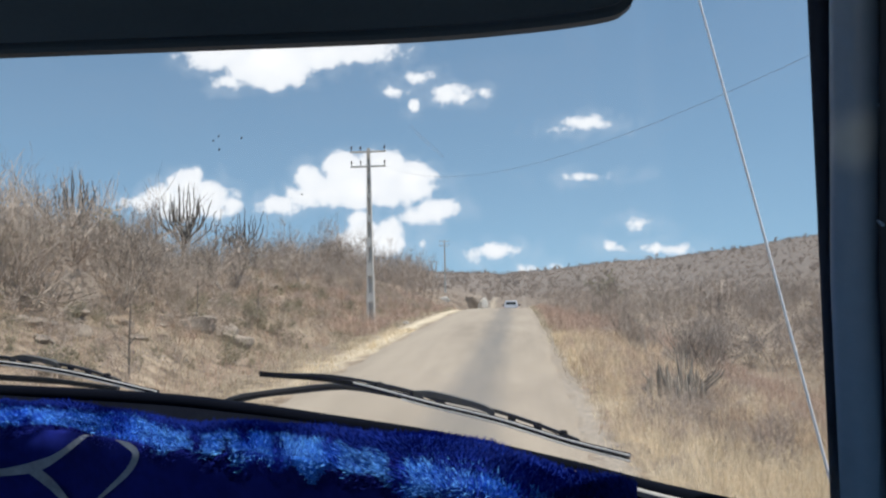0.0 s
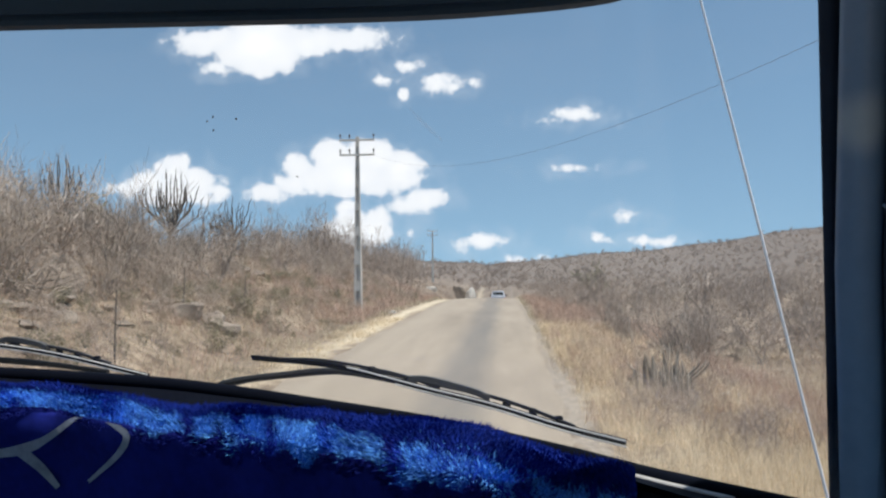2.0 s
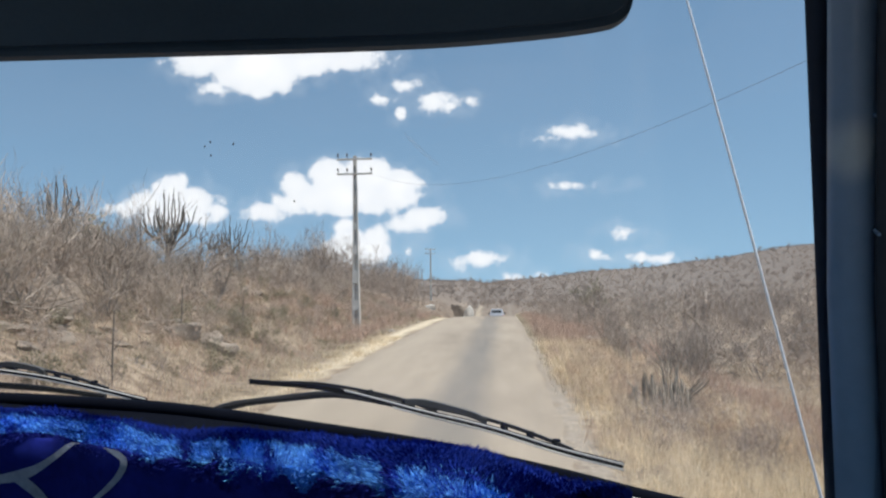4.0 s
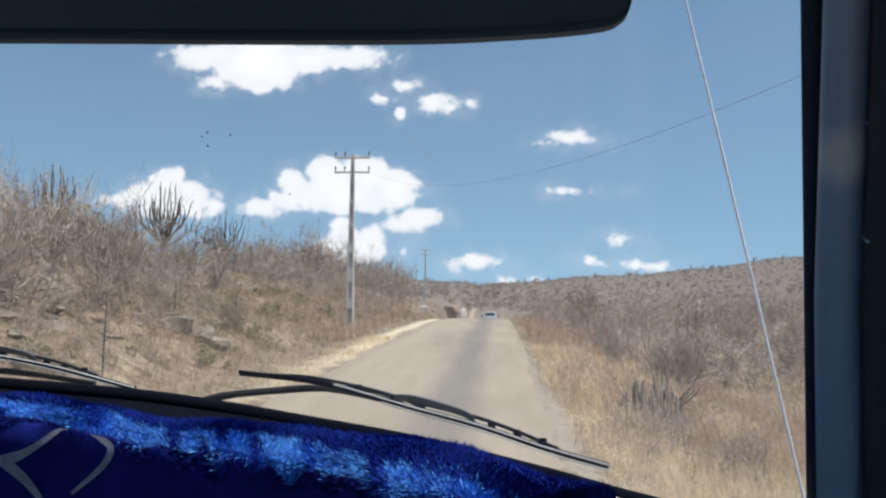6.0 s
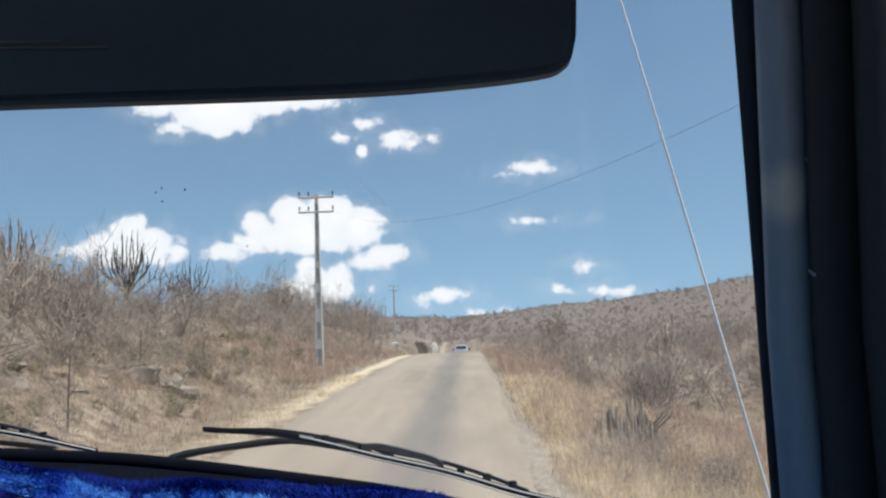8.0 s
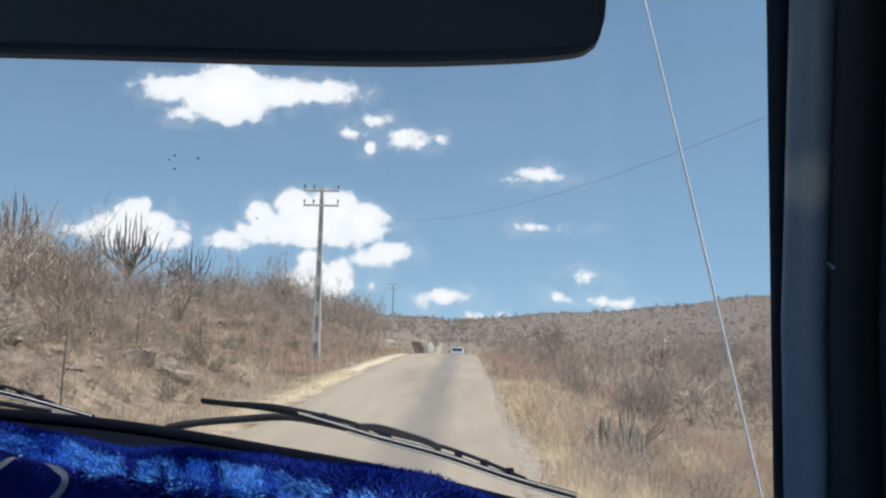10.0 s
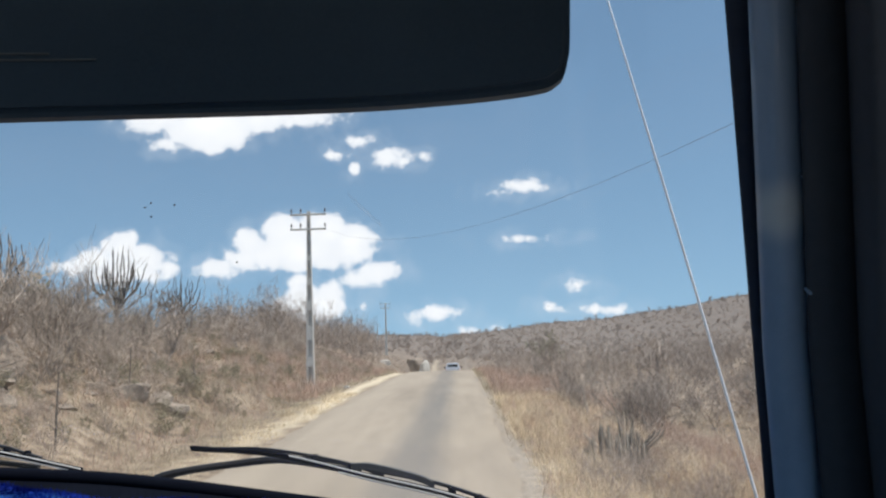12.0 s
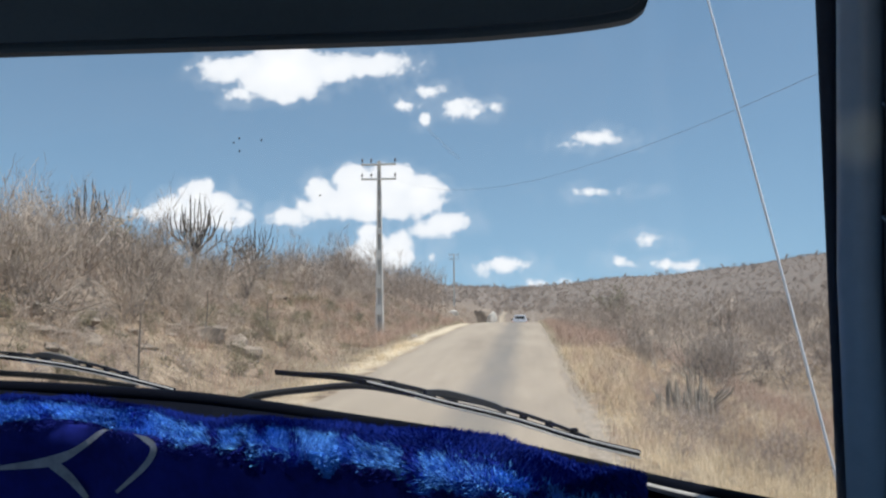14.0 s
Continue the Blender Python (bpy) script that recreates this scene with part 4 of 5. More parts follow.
for k, (x, y, h) in enumerate(((10.0, 45, 3.7), (-19.5, 27, 4.4), (-21.5, 33, 4.0), (-16, 92, 5.0), (-18.5, 104, 5.2), (9.0, 90, 4.4), (16, 46, 3.6), (-13.6, 24, 3.0), (-14.8, 31, 3.2), (-13.2, 37, 2.9), (-16.2, 43, 3.4), (-13.0, 49, 2.8))):
    bare_tree(x, y, 140 + k, h)

def leafy_tree(x, y, seed, height):
    ob = thing("leafy_tree", (x, y, float(ground_z(x, y))), "tree that keeps its dull olive-green leaves among bare scrub", "tree", "leafy trees")
    p0, p1, r0, r1 = shrub_parts(seed, height, 4, 2, (5, 7), 0.09, 0.02, 0.6)
    part("trunk", tubes(p0, p1, r0, r1, 4), M_TWIG, ob)
    part("crown", leaves(np.random.default_rng(seed), p1[len(p1) // 5:] + np.random.default_rng(seed).normal(0, 0.18, (len(p1) - len(p1) // 5, 3)), 1500, 0.13), M_OLIVE, ob)


M_OLIVE = surface("olive_leaves", (0.10, 0.105, 0.055), (0.30, 0.29, 0.17), 1, 6, 0.8, vary="island", relief=0, thin=0.35)
for k, (x, y, h) in enumerate(((11.6, 122, 5.6), (13.4, 126, 5.0), (-24.0, 44, 4.4), (-26.5, 50, 4.6))):
    leafy_tree(x, y, 310 + k, h)

# thin dead saplings on the bank
for k, (x, y, h) in enumerate(((-8.8, 18.2, 1.7), (-10.3, 26, 1.6), (-9.9, 31, 1.5))):
    ob = new("dead_sapling", mesh_of("dead_sapling", *pipe([(0, 0, -0.05), (0.01, 0, h * 0.5), (0.03, 0.01, h)], [0.024, 0.020, 0.010], 6), M_CACTUS))
    side = tubes([(0, 0, h * 0.25), (0.01, 0, h * 0.45)], [(-0.28, 0, h * 0.45), (0.2, 0.1, h * 0.65)], 0.012, 0.005, 4)
    ob.location = (x, y, float(ground_z(x, y)))
    tagged(ob, "thin dead sapling standing in dry grass", "sapling", "dead saplings")
    part("twig", side, M_CACTUS, ob)


def cactus(x, y, height, width, arms, seed):
    """Candelabra cactus: a short trunk, arms that swing out and then rise."""
    q = np.random.default_rng(seed)
    ob = thing("candelabra_cactus", (x, y, float(ground_z(x, y))), "dark many-armed candelabra cactus standing above the scrub", "cactus", "candelabra cacti")
    fork = height * 0.36
    part("trunk", pipe([(0, 0, -0.1), (0.05, 0, fork * 0.6), (0, 0, fork * 1.2)], [0.16, 0.13, 0.09], 8), M_CACTUS, ob)
    for k in range(arms):
        a = 2 * math.pi * (k * 0.382 + q.uniform(-0.06, 0.06))
        share = math.sqrt((k + 0.6) / arms)
        reach = width / 2 * share * q.uniform(0.85, 1.1)
        z0 = fork * q.uniform(0.75, 1.25)
        top = z0 + (height - z0) * (1.0 - 0.42 * share ** 2.5) * q.uniform(0.72, 1.05)
        rise = top - z0
        c, s = math.cos(a), math.sin(a) * 0.75
        pts = spline([(0, 0, z0), (c * reach * 0.42, s * reach * 0.42, z0 + rise * 0.22), (c * reach * 0.76, s * reach * 0.76, z0 + rise * 0.45),
                      (c * reach * 0.95, s * reach * 0.95, z0 + rise * 0.74), (c * reach + q.normal(0, 0.08), s * reach, top)], 10)
        pts[2:9] += q.normal(0, 0.035, (7, 3))
        arm = part("arm", pipe(pts, [0.052, 0.049, 0.046, 0.043, 0.041, 0.039, 0.037, 0.034, 0.030, 0.014], 6), M_CACTUS, ob)
        if k % 2:
            # a side shoot that turns upright
            b = Vector(pts[4])
            w = Vector((-s * 0.22 + c * 0.10, c * 0.22, 0)) * q.uniform(0.8, 1.4)
            shoot = spline([tuple(b), tuple(b + w + Vector((0, 0, 0.14))), tuple(b + w * 1.4 + Vector((0, 0, 0.5))), tuple(b + w * 1.45 + Vector((0, 0, rise * q.uniform(0.26, 0.42))))], 7)
            part("shoot", pipe(shoot, [0.042, 0.042, 0.04, 0.038, 0.036, 0.032, 0.015], 6), M_CACTUS, arm)


def cactus_clump(x, y, wide, tall, count, seed):
    """Low thicket of upright grey columns, some of them leaning or fallen."""
    q = np.random.default_rng(seed)
    ob = thing("cactus_clump", (x, y, float(ground_z(x, y))), "low clump of dry grey columnar cacti in reddish grass", "cactus", "low cactus clumps")
    for k in range(count):
        a, d = q.uniform(0, 6.28), math.sqrt(q.uniform(0, 1))
        bx, by = math.cos(a) * d * wide / 2, math.sin(a) * d * wide / 2.6
        h = tall * (1.05 - 0.45 * d * d) * q.uniform(0.6, 1.1)
        lx, ly = q.normal(0, 0.08) + 0.10 * bx / wide, q.normal(0, 0.08)
        if k % 13 == 4:
            lx, ly = q.choice((-1.1, 1.1)), q.normal(0, 0.3)
        pts = [(bx, by, -0.25), (bx + lx * h * 0.3, by + ly * h * 0.3, h * 0.4), (bx + lx * h * 0.7, by + ly * h * 0.7, h * 0.8), (bx + lx * h * 0.8, by + ly * h * 0.8, h)]
        part("column", pipe(pts, [0.023, 0.025, 0.023, 0.008], 6), M_CLUMP, ob)


M_CLUMP = surface("dry_grey_cactus", (0.11, 0.088, 0.067), (0.46, 0.385, 0.30), 4, 40, 0.85, vary="object", relief=0.4)
cactus_clump(3.25, 18.0, 1.35, 0.82, 64, 11)
cactus_clump(4.7, 52.0, 2.3, 1.15, 30, 12)
cactus_clump(4.5, 22.4, 0.9, 0.75, 18, 13)

cactus(-20.7, 50, 5.7, 4.2, 30, 1)
cactus(-23.6, 71, 6.3, 3.8, 17, 2)
cactus(-23.2, 42, 5.8, 3.0, 17, 3)
cactus(-26.5, 92, 4.9, 3.2, 11, 4)
cactus(-28.0, 99, 4.6, 3.0, 9, 5)

# ---------------------------------------------------------------- power line


def utility_pole(x, y, top, turn=0.0):
    """Tapered H-section concrete pole with two crossarms."""
    z = float(ground_z(x, y))
    h = top - z
    ob = thing("utility_pole", (x, y, z), "tapered pale concrete power pole with recessed panels and two crossarms", "power pole", "power poles along the road")
    ob.rotation_euler = (0, 0, turn)

    def half_width(s):
        return 0.225 - 0.135 * s / h

    def prism(s0, s1, x0, x1, y0, y1):
        """x0, x1 as shares of the half width."""
        bm = bmesh.new()
        vs = []
        for s in (s0, s1):
            w, t = half_width(s), 0.6 + 0.4 * (1 - s / h)
            for a, b in ((x0, y0), (x1, y0), (x1, y1), (x0, y1)):
                vs.append(bm.verts.new((a * w, b * t, s)))
        for f in ((3, 2, 1, 0), (4, 5, 6, 7), (0, 1, 5, 4), (1, 2, 6, 5), (2, 3, 7, 6), (3, 0, 4, 7)):
            bm.faces.new([vs[i] for i in f])
        return bm

    part("flange", prism(-0.3, h, -1, -0.62, -0.13, 0.13), M_CONCRETE, ob)
    part("flange", prism(-0.3, h, 0.62, 1, -0.13, 0.13), M_CONCRETE, ob)
    part("web", prism(-0.3, h - 0.02, -0.6, 0.6, 0.055, 0.11), M_CONCRETE, ob, "shaded recessed concrete web")
    for s0, s1 in ((-0.3, 0.12), (1.12, 1.68), (2.6, 3.35), (4.2, 4.75), (5.6, 6.0), (7.0, 7.25), (8.1, 8.4), (9.2, h - 0.003)):
        if s1 < h:
            part("rung", prism(s0, s1, -0.615, 0.615, -0.125, 0.125), M_CONCRETE, ob)
    for s, half, tilt in ((h - 0.22, 1.0, 0.0), (h - 1.05, 1.0, 0.0)):
        arm = part("crossarm", box((-half, -0.20, s - 0.055), (half, -0.135, s + 0.055), 0.008, 1), M_CONCRETE, ob, "pale concrete crossarm")
        for a in (-0.94, -0.42, 0.94):
            stem = [(a, -0.165, s + 0.055), (a, -0.165, s + 0.16), (a, -0.165, s + 0.20), (a, -0.165, s + 0.24), (a, -0.165, s + 0.28), (a, -0.165, s + 0.34)]
            part("insulator", pipe(stem, [0.018, 0.018, 0.062, 0.035, 0.055, 0.025], 10), M_PORCELAIN, arm, "dark porcelain insulator")
    return ob


utility_pole(-8.23, 46, 10.68)
utility_pole(-14.4, 164, 13.5)
utility_pole(-29.5, 300, 15.5)
utility_pole(12.4, -4.0, 10.0, 0.6)

s = np.linspace(0, 1.61, 40)
wire = np.stack([-7.3 + 12.2 * s, 45.8 - 31 * s, 9.62 - 8.3 * s + 4.85 * s * s], 1)
wire_ob = new("power_cable", mesh_of("power_cable", *pipe(wire, 0.0036, 6), M_WIRE))
tagged(wire_ob, "thin dark cable sagging from the pole across the road", "power cable")

# ---------------------------------------------------------------- pickup on the far side of the crest


def pickup(x, y):
    z = float(road_z(y)) + 0.06
    ob = thing("pickup_truck", (x, y, z), "silver pickup truck driving away over the crest", "pickup truck")
    bed = joined(box((-0.86, -2.5, 0.42), (0.86, 2.3, 0.98), 0.06), box((-0.80, 2.0, 0.50), (0.80, 2.5, 0.90), 0.08))
    part("body", bed, M_CAR, ob)
    bm = box((-0.78, -0.75, 0.98), (0.78, 1.15, 1.62), 0.09, 3)
    for v in bm.verts:
        if v.co.z > 1.3:
            v.co.x *= 0.84
            v.co.y = v.co.y * 0.80 + 0.05
    part("cabin", bm, M_CAR, ob)
    part("rear_window", box((-0.56, -0.71, 1.10), (0.56, -0.64, 1.46), 0.02), M_DARKGLASS, ob, "dark rear window")
    part("tailgate", box((-0.70, -2.53, 0.56), (0.70, -2.49, 0.94), 0.015), M_CAR, ob)
    part("bumper", box((-0.84, -2.62, 0.36), (0.84, -2.48, 0.50), 0.03), M_STEEL, ob, "pale steel rear bumper")
    part("number_plate", box((-0.22, -2.64, 0.50), (0.22, -2.615, 0.62)), M_WHITE, ob)
    for sx in (-1, 1):
        part("tail_lamp", box((sx * 0.78 - 0.07, -2.54, 0.60), (sx * 0.78 + 0.07, -2.47, 0.92), 0.02), M_RED, ob, "red tail lamp")
        part("mirror", box((sx * 0.93 - 0.10, 0.75, 1.02), (sx * 0.93 + 0.10, 0.85, 1.20), 0.03), M_TYRE, ob, "black door mirror")
        for wy in (-1.55, 1.55):
            w = part("wheel", pipe([(sx * 0.84 - 0.11, wy, 0.34), (sx * 0.84 - 0.09, wy, 0.34), (sx * 0.84 + 0.09, wy, 0.34), (sx * 0.84 + 0.11, wy, 0.34)], [0.30, 0.34, 0.34, 0.30], 20), M_TYRE, ob, "black tyre")
            part("rim", pipe([(sx * 0.84 - 0.118, wy, 0.34), (sx * 0.84 + 0.118, wy, 0.34)], 0.19, 14), M_STEEL, w, "steel wheel rim")
    return ob


pickup(-0.92, 97.0)

# ---------------------------------------------------------------- the truck that carries the camera


def cab(x, y, z):
    return (x, y, EYE + z)


truck = thing("truck_cab", (-0.5, 0.4, 0.0), "dark blue-grey lorry cab seen from its passenger seat", "truck")
bpy.context.view_layer.update()


def cab_part(name, data, material, parent=None, label="", smooth=False):
    ob = part(name, data, material, parent or truck, label)
    if parent is None:
        ob.matrix_parent_inverse = truck.matrix_world.inverted()
    if smooth:
        ob.data.shade_smooth()
    return ob


RIM = spline([(-1.128, 1.344, -0.144), (-0.880, 1.349, -0.148), (-0.582, 1.301, -0.159), (-0.422, 1.251, -0.169), (-0.282, 1.200, -0.181), (-0.110, 1.100, -0.191), (0.047, 0.980, -0.204), (0.140, 0.865, -0.207), (0.285, 0.700, -0.207)], 80)          # foot of the windscreen, z from the eye
LEAN_BACK = 0.27


def strip(curve_a, curve_b, thick, up=(0, 0, 1)):
    """A band with thickness between two curves of the same length."""
    n = len(curve_a)
    up = np.array(up) * thick
    v = np.concatenate([curve_a, curve_b, np.array(curve_b) - up, np.array(curve_a) - up])
    f = []
    for i in range(n - 1):
        for k in range(4):
            m = (k + 1) % 4
            f.append((k * n + i, k * n + i + 1, m * n + i + 1, m * n + i))
    f.append((0, n, 2 * n, 3 * n))
    f.append((n - 1, 4 * n - 1, 3 * n - 1, 2 * n - 1))
    return v, f


def lifted(curve, up, back=0.0):
    """The curve raised above the foot of the windscreen."""
    c = np.array(curve, float)
    c[:, 2] += EYE + up
    c[:, 1] -= back
    return c


# windscreen, seal and cowl
glass_rows = [lifted(RIM, up, LEAN_BACK * up) for up in np.linspace(-0.008, 0.82, 7)]
n = len(RIM)
gv = np.concatenate(glass_rows)
gi = (np.arange(6)[:, None] * n + np.arange(n - 1)[None]).reshape(-1, 1)
pane = cab_part("windscreen", (gv, gi + np.array([[0, 1, n + 1, n]])), M_GLASS, None, "clear curved windscreen with a few dirt specks", True)
pane.visible_shadow = False
seal = lifted(RIM, -0.001, 0.006)
cab_part("windscreen_seal", pipe(seal, 0.013, 8), M_BLACK, None, "black rubber windscreen seal", True)
bright = lifted(RIM[(RIM[:, 0] > 0.035) & (RIM[:, 0] < 0.20)] * np.array([0.975, 0.975, 1]), 0.001)
cab_part("rim_moulding", pipe(bright, 0.0038, 8), M_STEEL, None, "dull bright moulding along the end of the rim", True)
HEM_X = (-0.884, -0.74, -0.56, -0.355, -0.172, -0.066, 0.05, 0.2)          # where the plush begins: share of the way to the glass, height, depth of its top


def hem(x):
    return (float(np.interp(x, HEM_X, (0.94, 0.95, 0.925, 0.925, 0.935, 0.95, 0.93, 0.90))), float(np.interp(x, HEM_X, (-0.161, -0.171, -0.184, -0.182, -0.179, -0.183, -0.192, -0.195))),
            float(np.interp(x, HEM_X, (0.06, 0.06, 0.06, 0.09, 0.13, 0.15, 0.15, 0.15))))


def dash_curve(drop, deeper, under=0.0):
    """A line along the dashboard under the plush; under: how far it draws back below the fold."""
    out = RIM.copy()
    for p in out:
        share, z, depth = hem(p[0])
        p[:2] *= share - depth * deeper + under
        p[2] = EYE + z - drop
    return out


cab_part("dashboard_rim", strip(lifted(RIM * np.array([0.997, 0.997, 1]), 0.0), dash_curve(0.006, -0.05), 0.02), M_BLACK, None, "black plastic rim of the dashboard")


def glass_at(x, z):
    """The y of the windscreen at x, z."""
    foot = float(np.interp(x, RIM[:, 0], RIM[:, 2]))
    return float(np.interp(x, RIM[:, 0], RIM[:, 1])) - LEAN_BACK * (z - foot)


# right screen pillar: seal, painted post, lining


def post(x0, x1, d0, bulge, material, name, label, spread_top=0.0, shift_top=0.0):
    """An upright band between two bearings, leaning back with height."""
    rows, m = [], 9
    for k, z in enumerate(np.linspace(-0.62, 0.62, 15)):
        d = d0 - 0.30 * (z + 0.2)
        row = []
        for j in range(m):
            f = j / (m - 1)
            u = x0 + (x1 - x0) * f + spread_top * max(0, z) * f + shift_top * max(0, z)
            dd = d - bulge * math.sin(math.pi * f)
            row.append((u * dd, dd, EYE + z * dd / 0.75))
        rows.append(row)
    v = [p for row in rows for p in row]
    back = [(p[0] + 0.02, p[1] + 0.05, p[2]) for p in v]
    f = []
    N = len(v)
    for k in range(len(rows) - 1):
        for j in range(m - 1):
            a = k * m + j
            f.append((a, a + 1, a + m + 1, a + m))
            f.append((N + a, N + a + m, N + a + m + 1, N + a + 1))
        f.append((k * m, (k + 1) * m, N + (k + 1) * m, N + k * m))
        e = k * m + m - 1
        f.append((e, N + e, N + e + m, e + m))
    return cab_part(name, (v + back, f), material, None, label, True)


post(0.345, 0.362, 0.742, 0.004, M_SEAL, "pillar_seal", "black rubber seal of the windscreen pillar", 0.07)
post(0.356, 0.412, 0.712, 0.012, M_PAINT, "pillar", "glossy dark blue-grey painted windscreen pillar", 0.02, 0.055)
post(0.410, 0.473, 0.700, 0.006, M_TRIM, "pillar_lining", "dark fabric-like lining beside the pillar", 0.02, 0.070)
post(0.470, 0.530, 0.675, 0.02, M_TRIM, "door_lining", "dark fold of the door lining", 0.02, 0.080)
post(0.525, 0.72, 0.665, 0.01, M_TRIM, "door_frame", "dark door frame", 0.02, 0.090)
for z in (0.20, 0.12, 0.04, 0.27):
    d = 0.703 - 0.30 * (z + 0.2)
    cab_part("clip", pipe([((0.4065 + 0.075 * z) * d, d - 0.012, EYE + z), ((0.4065 + 0.075 * z) * d, d - 0.004, EYE + z + 0.004)], 0.0014, 8), M_PAINT, None, "small trim clip")

# sun visor: one wide padded board
bm = bmesh.new()
outline = spline([(-1.25, 0, 0.0), (-0.8, 0, 0.0), (-0.40, 0, 0.0), (-0.115, 0, 0.0), (0.0, 0, 0.004), (0.07, 0, 0.010), (0.092, 0, 0.017), (0.1005, 0, 0.032), (0.104, 0, 0.08), (0.108, 0, 0.34)], 60)
outline[:, 2] += np.clip(0.10 - outline[:, 0], 0, 2) * 0.010
outline[:, 0] += 0.0025
front_face = [bm.verts.new(cab(p[0], 0.700 - 0.25 * p[2], 0.218 + p[2])) for p in outline] + [bm.verts.new(cab(-1.25, 0.700 - 0.25 * 0.34, 0.218 + 0.34))]
face = bm.faces.new(front_face)
ext = bmesh.ops.extrude_face_region(bm, geom=[face])
bmesh.ops.translate(bm, verts=[v for v in ext["geom"] if isinstance(v, bmesh.types.BMVert)], vec=(0, 0.028, 0))
rim_edges = [e for e in bm.edges if len(e.link_faces) == 2 and e.calc_face_angle(0) > 1.2]
bmesh.ops.bevel(bm, geom=rim_edges, offset=0.007, segments=3, affect="EDGES")
bmesh.ops.recalc_face_normals(bm, faces=bm.faces)
visor = cab_part("sun_visor", bm, M_VISOR, None, "wide black padded vinyl sun visor folded against the roof")
for z, x0, x1 in ((0.049, -0.62, -0.30), (0.054, -0.62, -0.34)):
    seam = [cab(x, 0.6985 - 0.25 * z, 0.218 + z + 0.004 * math.sin(x * 9)) for x in np.linspace(x0, x1, 12)]
    part("seam", pipe(seam, 0.0011, 6), M_SCUFF, visor, "pale scuffed seam").matrix_parent_inverse = visor.matrix_world.inverted()

# dashboard and its plush cover
front = [dash_curve(0.012, -0.05), dash_curve(0.045, 0.75), dash_curve(0.08, 0.85, 0.03), dash_curve(0.45, 0.85, 0.10), dash_curve(0.60, 0.85, 0.12)]
v = np.concatenate(front)
fi = (np.arange(4)[:, None] * n + np.arange(n - 1)[None]).reshape(-1, 1)
cab_part("dashboard", (v, fi + np.array([[0, n, n + 1, 1]])), M_BLACK, None, "dark dashboard under the plush cover", True)


def cover_point(a, b):
    """Point of the plush cover: a along the windscreen, b from its far hem over the edge and down."""
    i = a * (n - 1)
    k = min(int(i), n - 2)
    p = RIM[k] + (RIM[k + 1] - RIM[k]) * (i - k)
    x = p[0]
    far, level, depth = hem(x)
    far += 0.010 * math.sin(17 * a + 1) + 0.006 * math.sin(41 * a)
    edge = far - depth
    if b < 0.5:
        share = far + (edge - far) * (b / 0.5)
        z = level + 0.016 * math.sin(math.pi * b / 0.5) - 0.020 * (b / 0.5) ** 2
    else:
        c = (b - 0.5) / 0.5
        share = edge - 0.010 * math.sin(min(1, c * 8) * math.pi / 2) + 0.085 * c
        z = level - 0.020 - 0.46 * c ** 1.15
    lump = noise.fractal(Vector((x * 7, p[1] * share * 7, b * 2)), 1.0, 2.0, 3)
    z += 0.010 * lump * (1 if b < 0.5 else 0.3)
    share -= 0.012 * lump * (0 if b < 0.4 else 1 if b < 0.56 else 0.5)
    return Vector((x * share, p[1] * share, EYE + z))


A0, A1, NA, NB = 0.05, 0.845, 190, 72


def down(j):
    """Rows of the cover lie closest together round its fold."""
    return np.interp(j / (NB - 1), (0, 0.14, 0.80, 1), (0, 0.26, 0.60, 1))


grid = [[cover_point(A0 + (A1 - A0) * i / (NA - 1), float(down(j))) for i in range(NA)] for j in range(NB)]
v = [p for row in grid for p in row]
under = [p + Vector((0, 0.004, -0.006)) for p in v]
N = len(v)
f = []
for j in range(NB - 1):
    for i in range(NA - 1):
        a = j * NA + i
        f.append((a, a + NA, a + NA + 1, a + 1))
        f.append((N + a, N + a + 1, N + a + NA + 1, N + a + NA))
plush = new("dashboard_cover", mesh_of("dashboard_cover", v + under, f, M_FUR, True))
plush.data.materials.append(M_SHADED_PLUSH)
tagged(plush, "bright royal-blue plush cover laid over the dashboard", "dashboard cover")
# pile: short strands
q = np.random.default_rng(5)
cnt = 110000
ii, jj = q.uniform(0, NA - 1.001, cnt), q.uniform(0, 1, cnt) * (NB - 1.001)
G = np.array([[tuple(p) for p in row] for row in grid])
i0, j0 = ii.astype(int), jj.astype(int)
fi_, fj_ = (ii - i0)[:, None], (jj - j0)[:, None]
base = (G[j0, i0] * (1 - fi_) + G[j0, i0 + 1] * fi_) * (1 - fj_) + (G[j0 + 1, i0] * (1 - fi_) + G[j0 + 1, i0 + 1] * fi_) * fj_
du, dv = G[j0, i0 + 1] - G[j0, i0], G[j0 + 1, i0] - G[j0, i0]
nrm = np.cross(dv, du)
nrm /= np.maximum(np.linalg.norm(nrm, axis=1, keepdims=True), 1e-9)
nrm *= np.sign(nrm[:, 2:3] + 1e-6 - 0.2 * nrm[:, 1:2])
comb = np.stack([np.sin(base[:, 0] * 31 + base[:, 1] * 17), np.cos(base[:, 1] * 27 - base[:, 0] * 13), np.zeros(cnt)], 1)
tip = base + (nrm + 0.7 * comb + q.normal(0, 0.4, (cnt, 3))) * (0.0043 * q.uniform(0.5, 1.3, (cnt, 1)))
side = np.cross(tip - base, q.normal(0, 1, (cnt, 3)))
side *= 0.0008 / np.maximum(np.linalg.norm(side, axis=1, keepdims=True), 1e-9)
pv = np.stack([base - side, base + side, tip], 1).reshape(-1, 3)
pv = pv.reshape(-1, 3, 3)


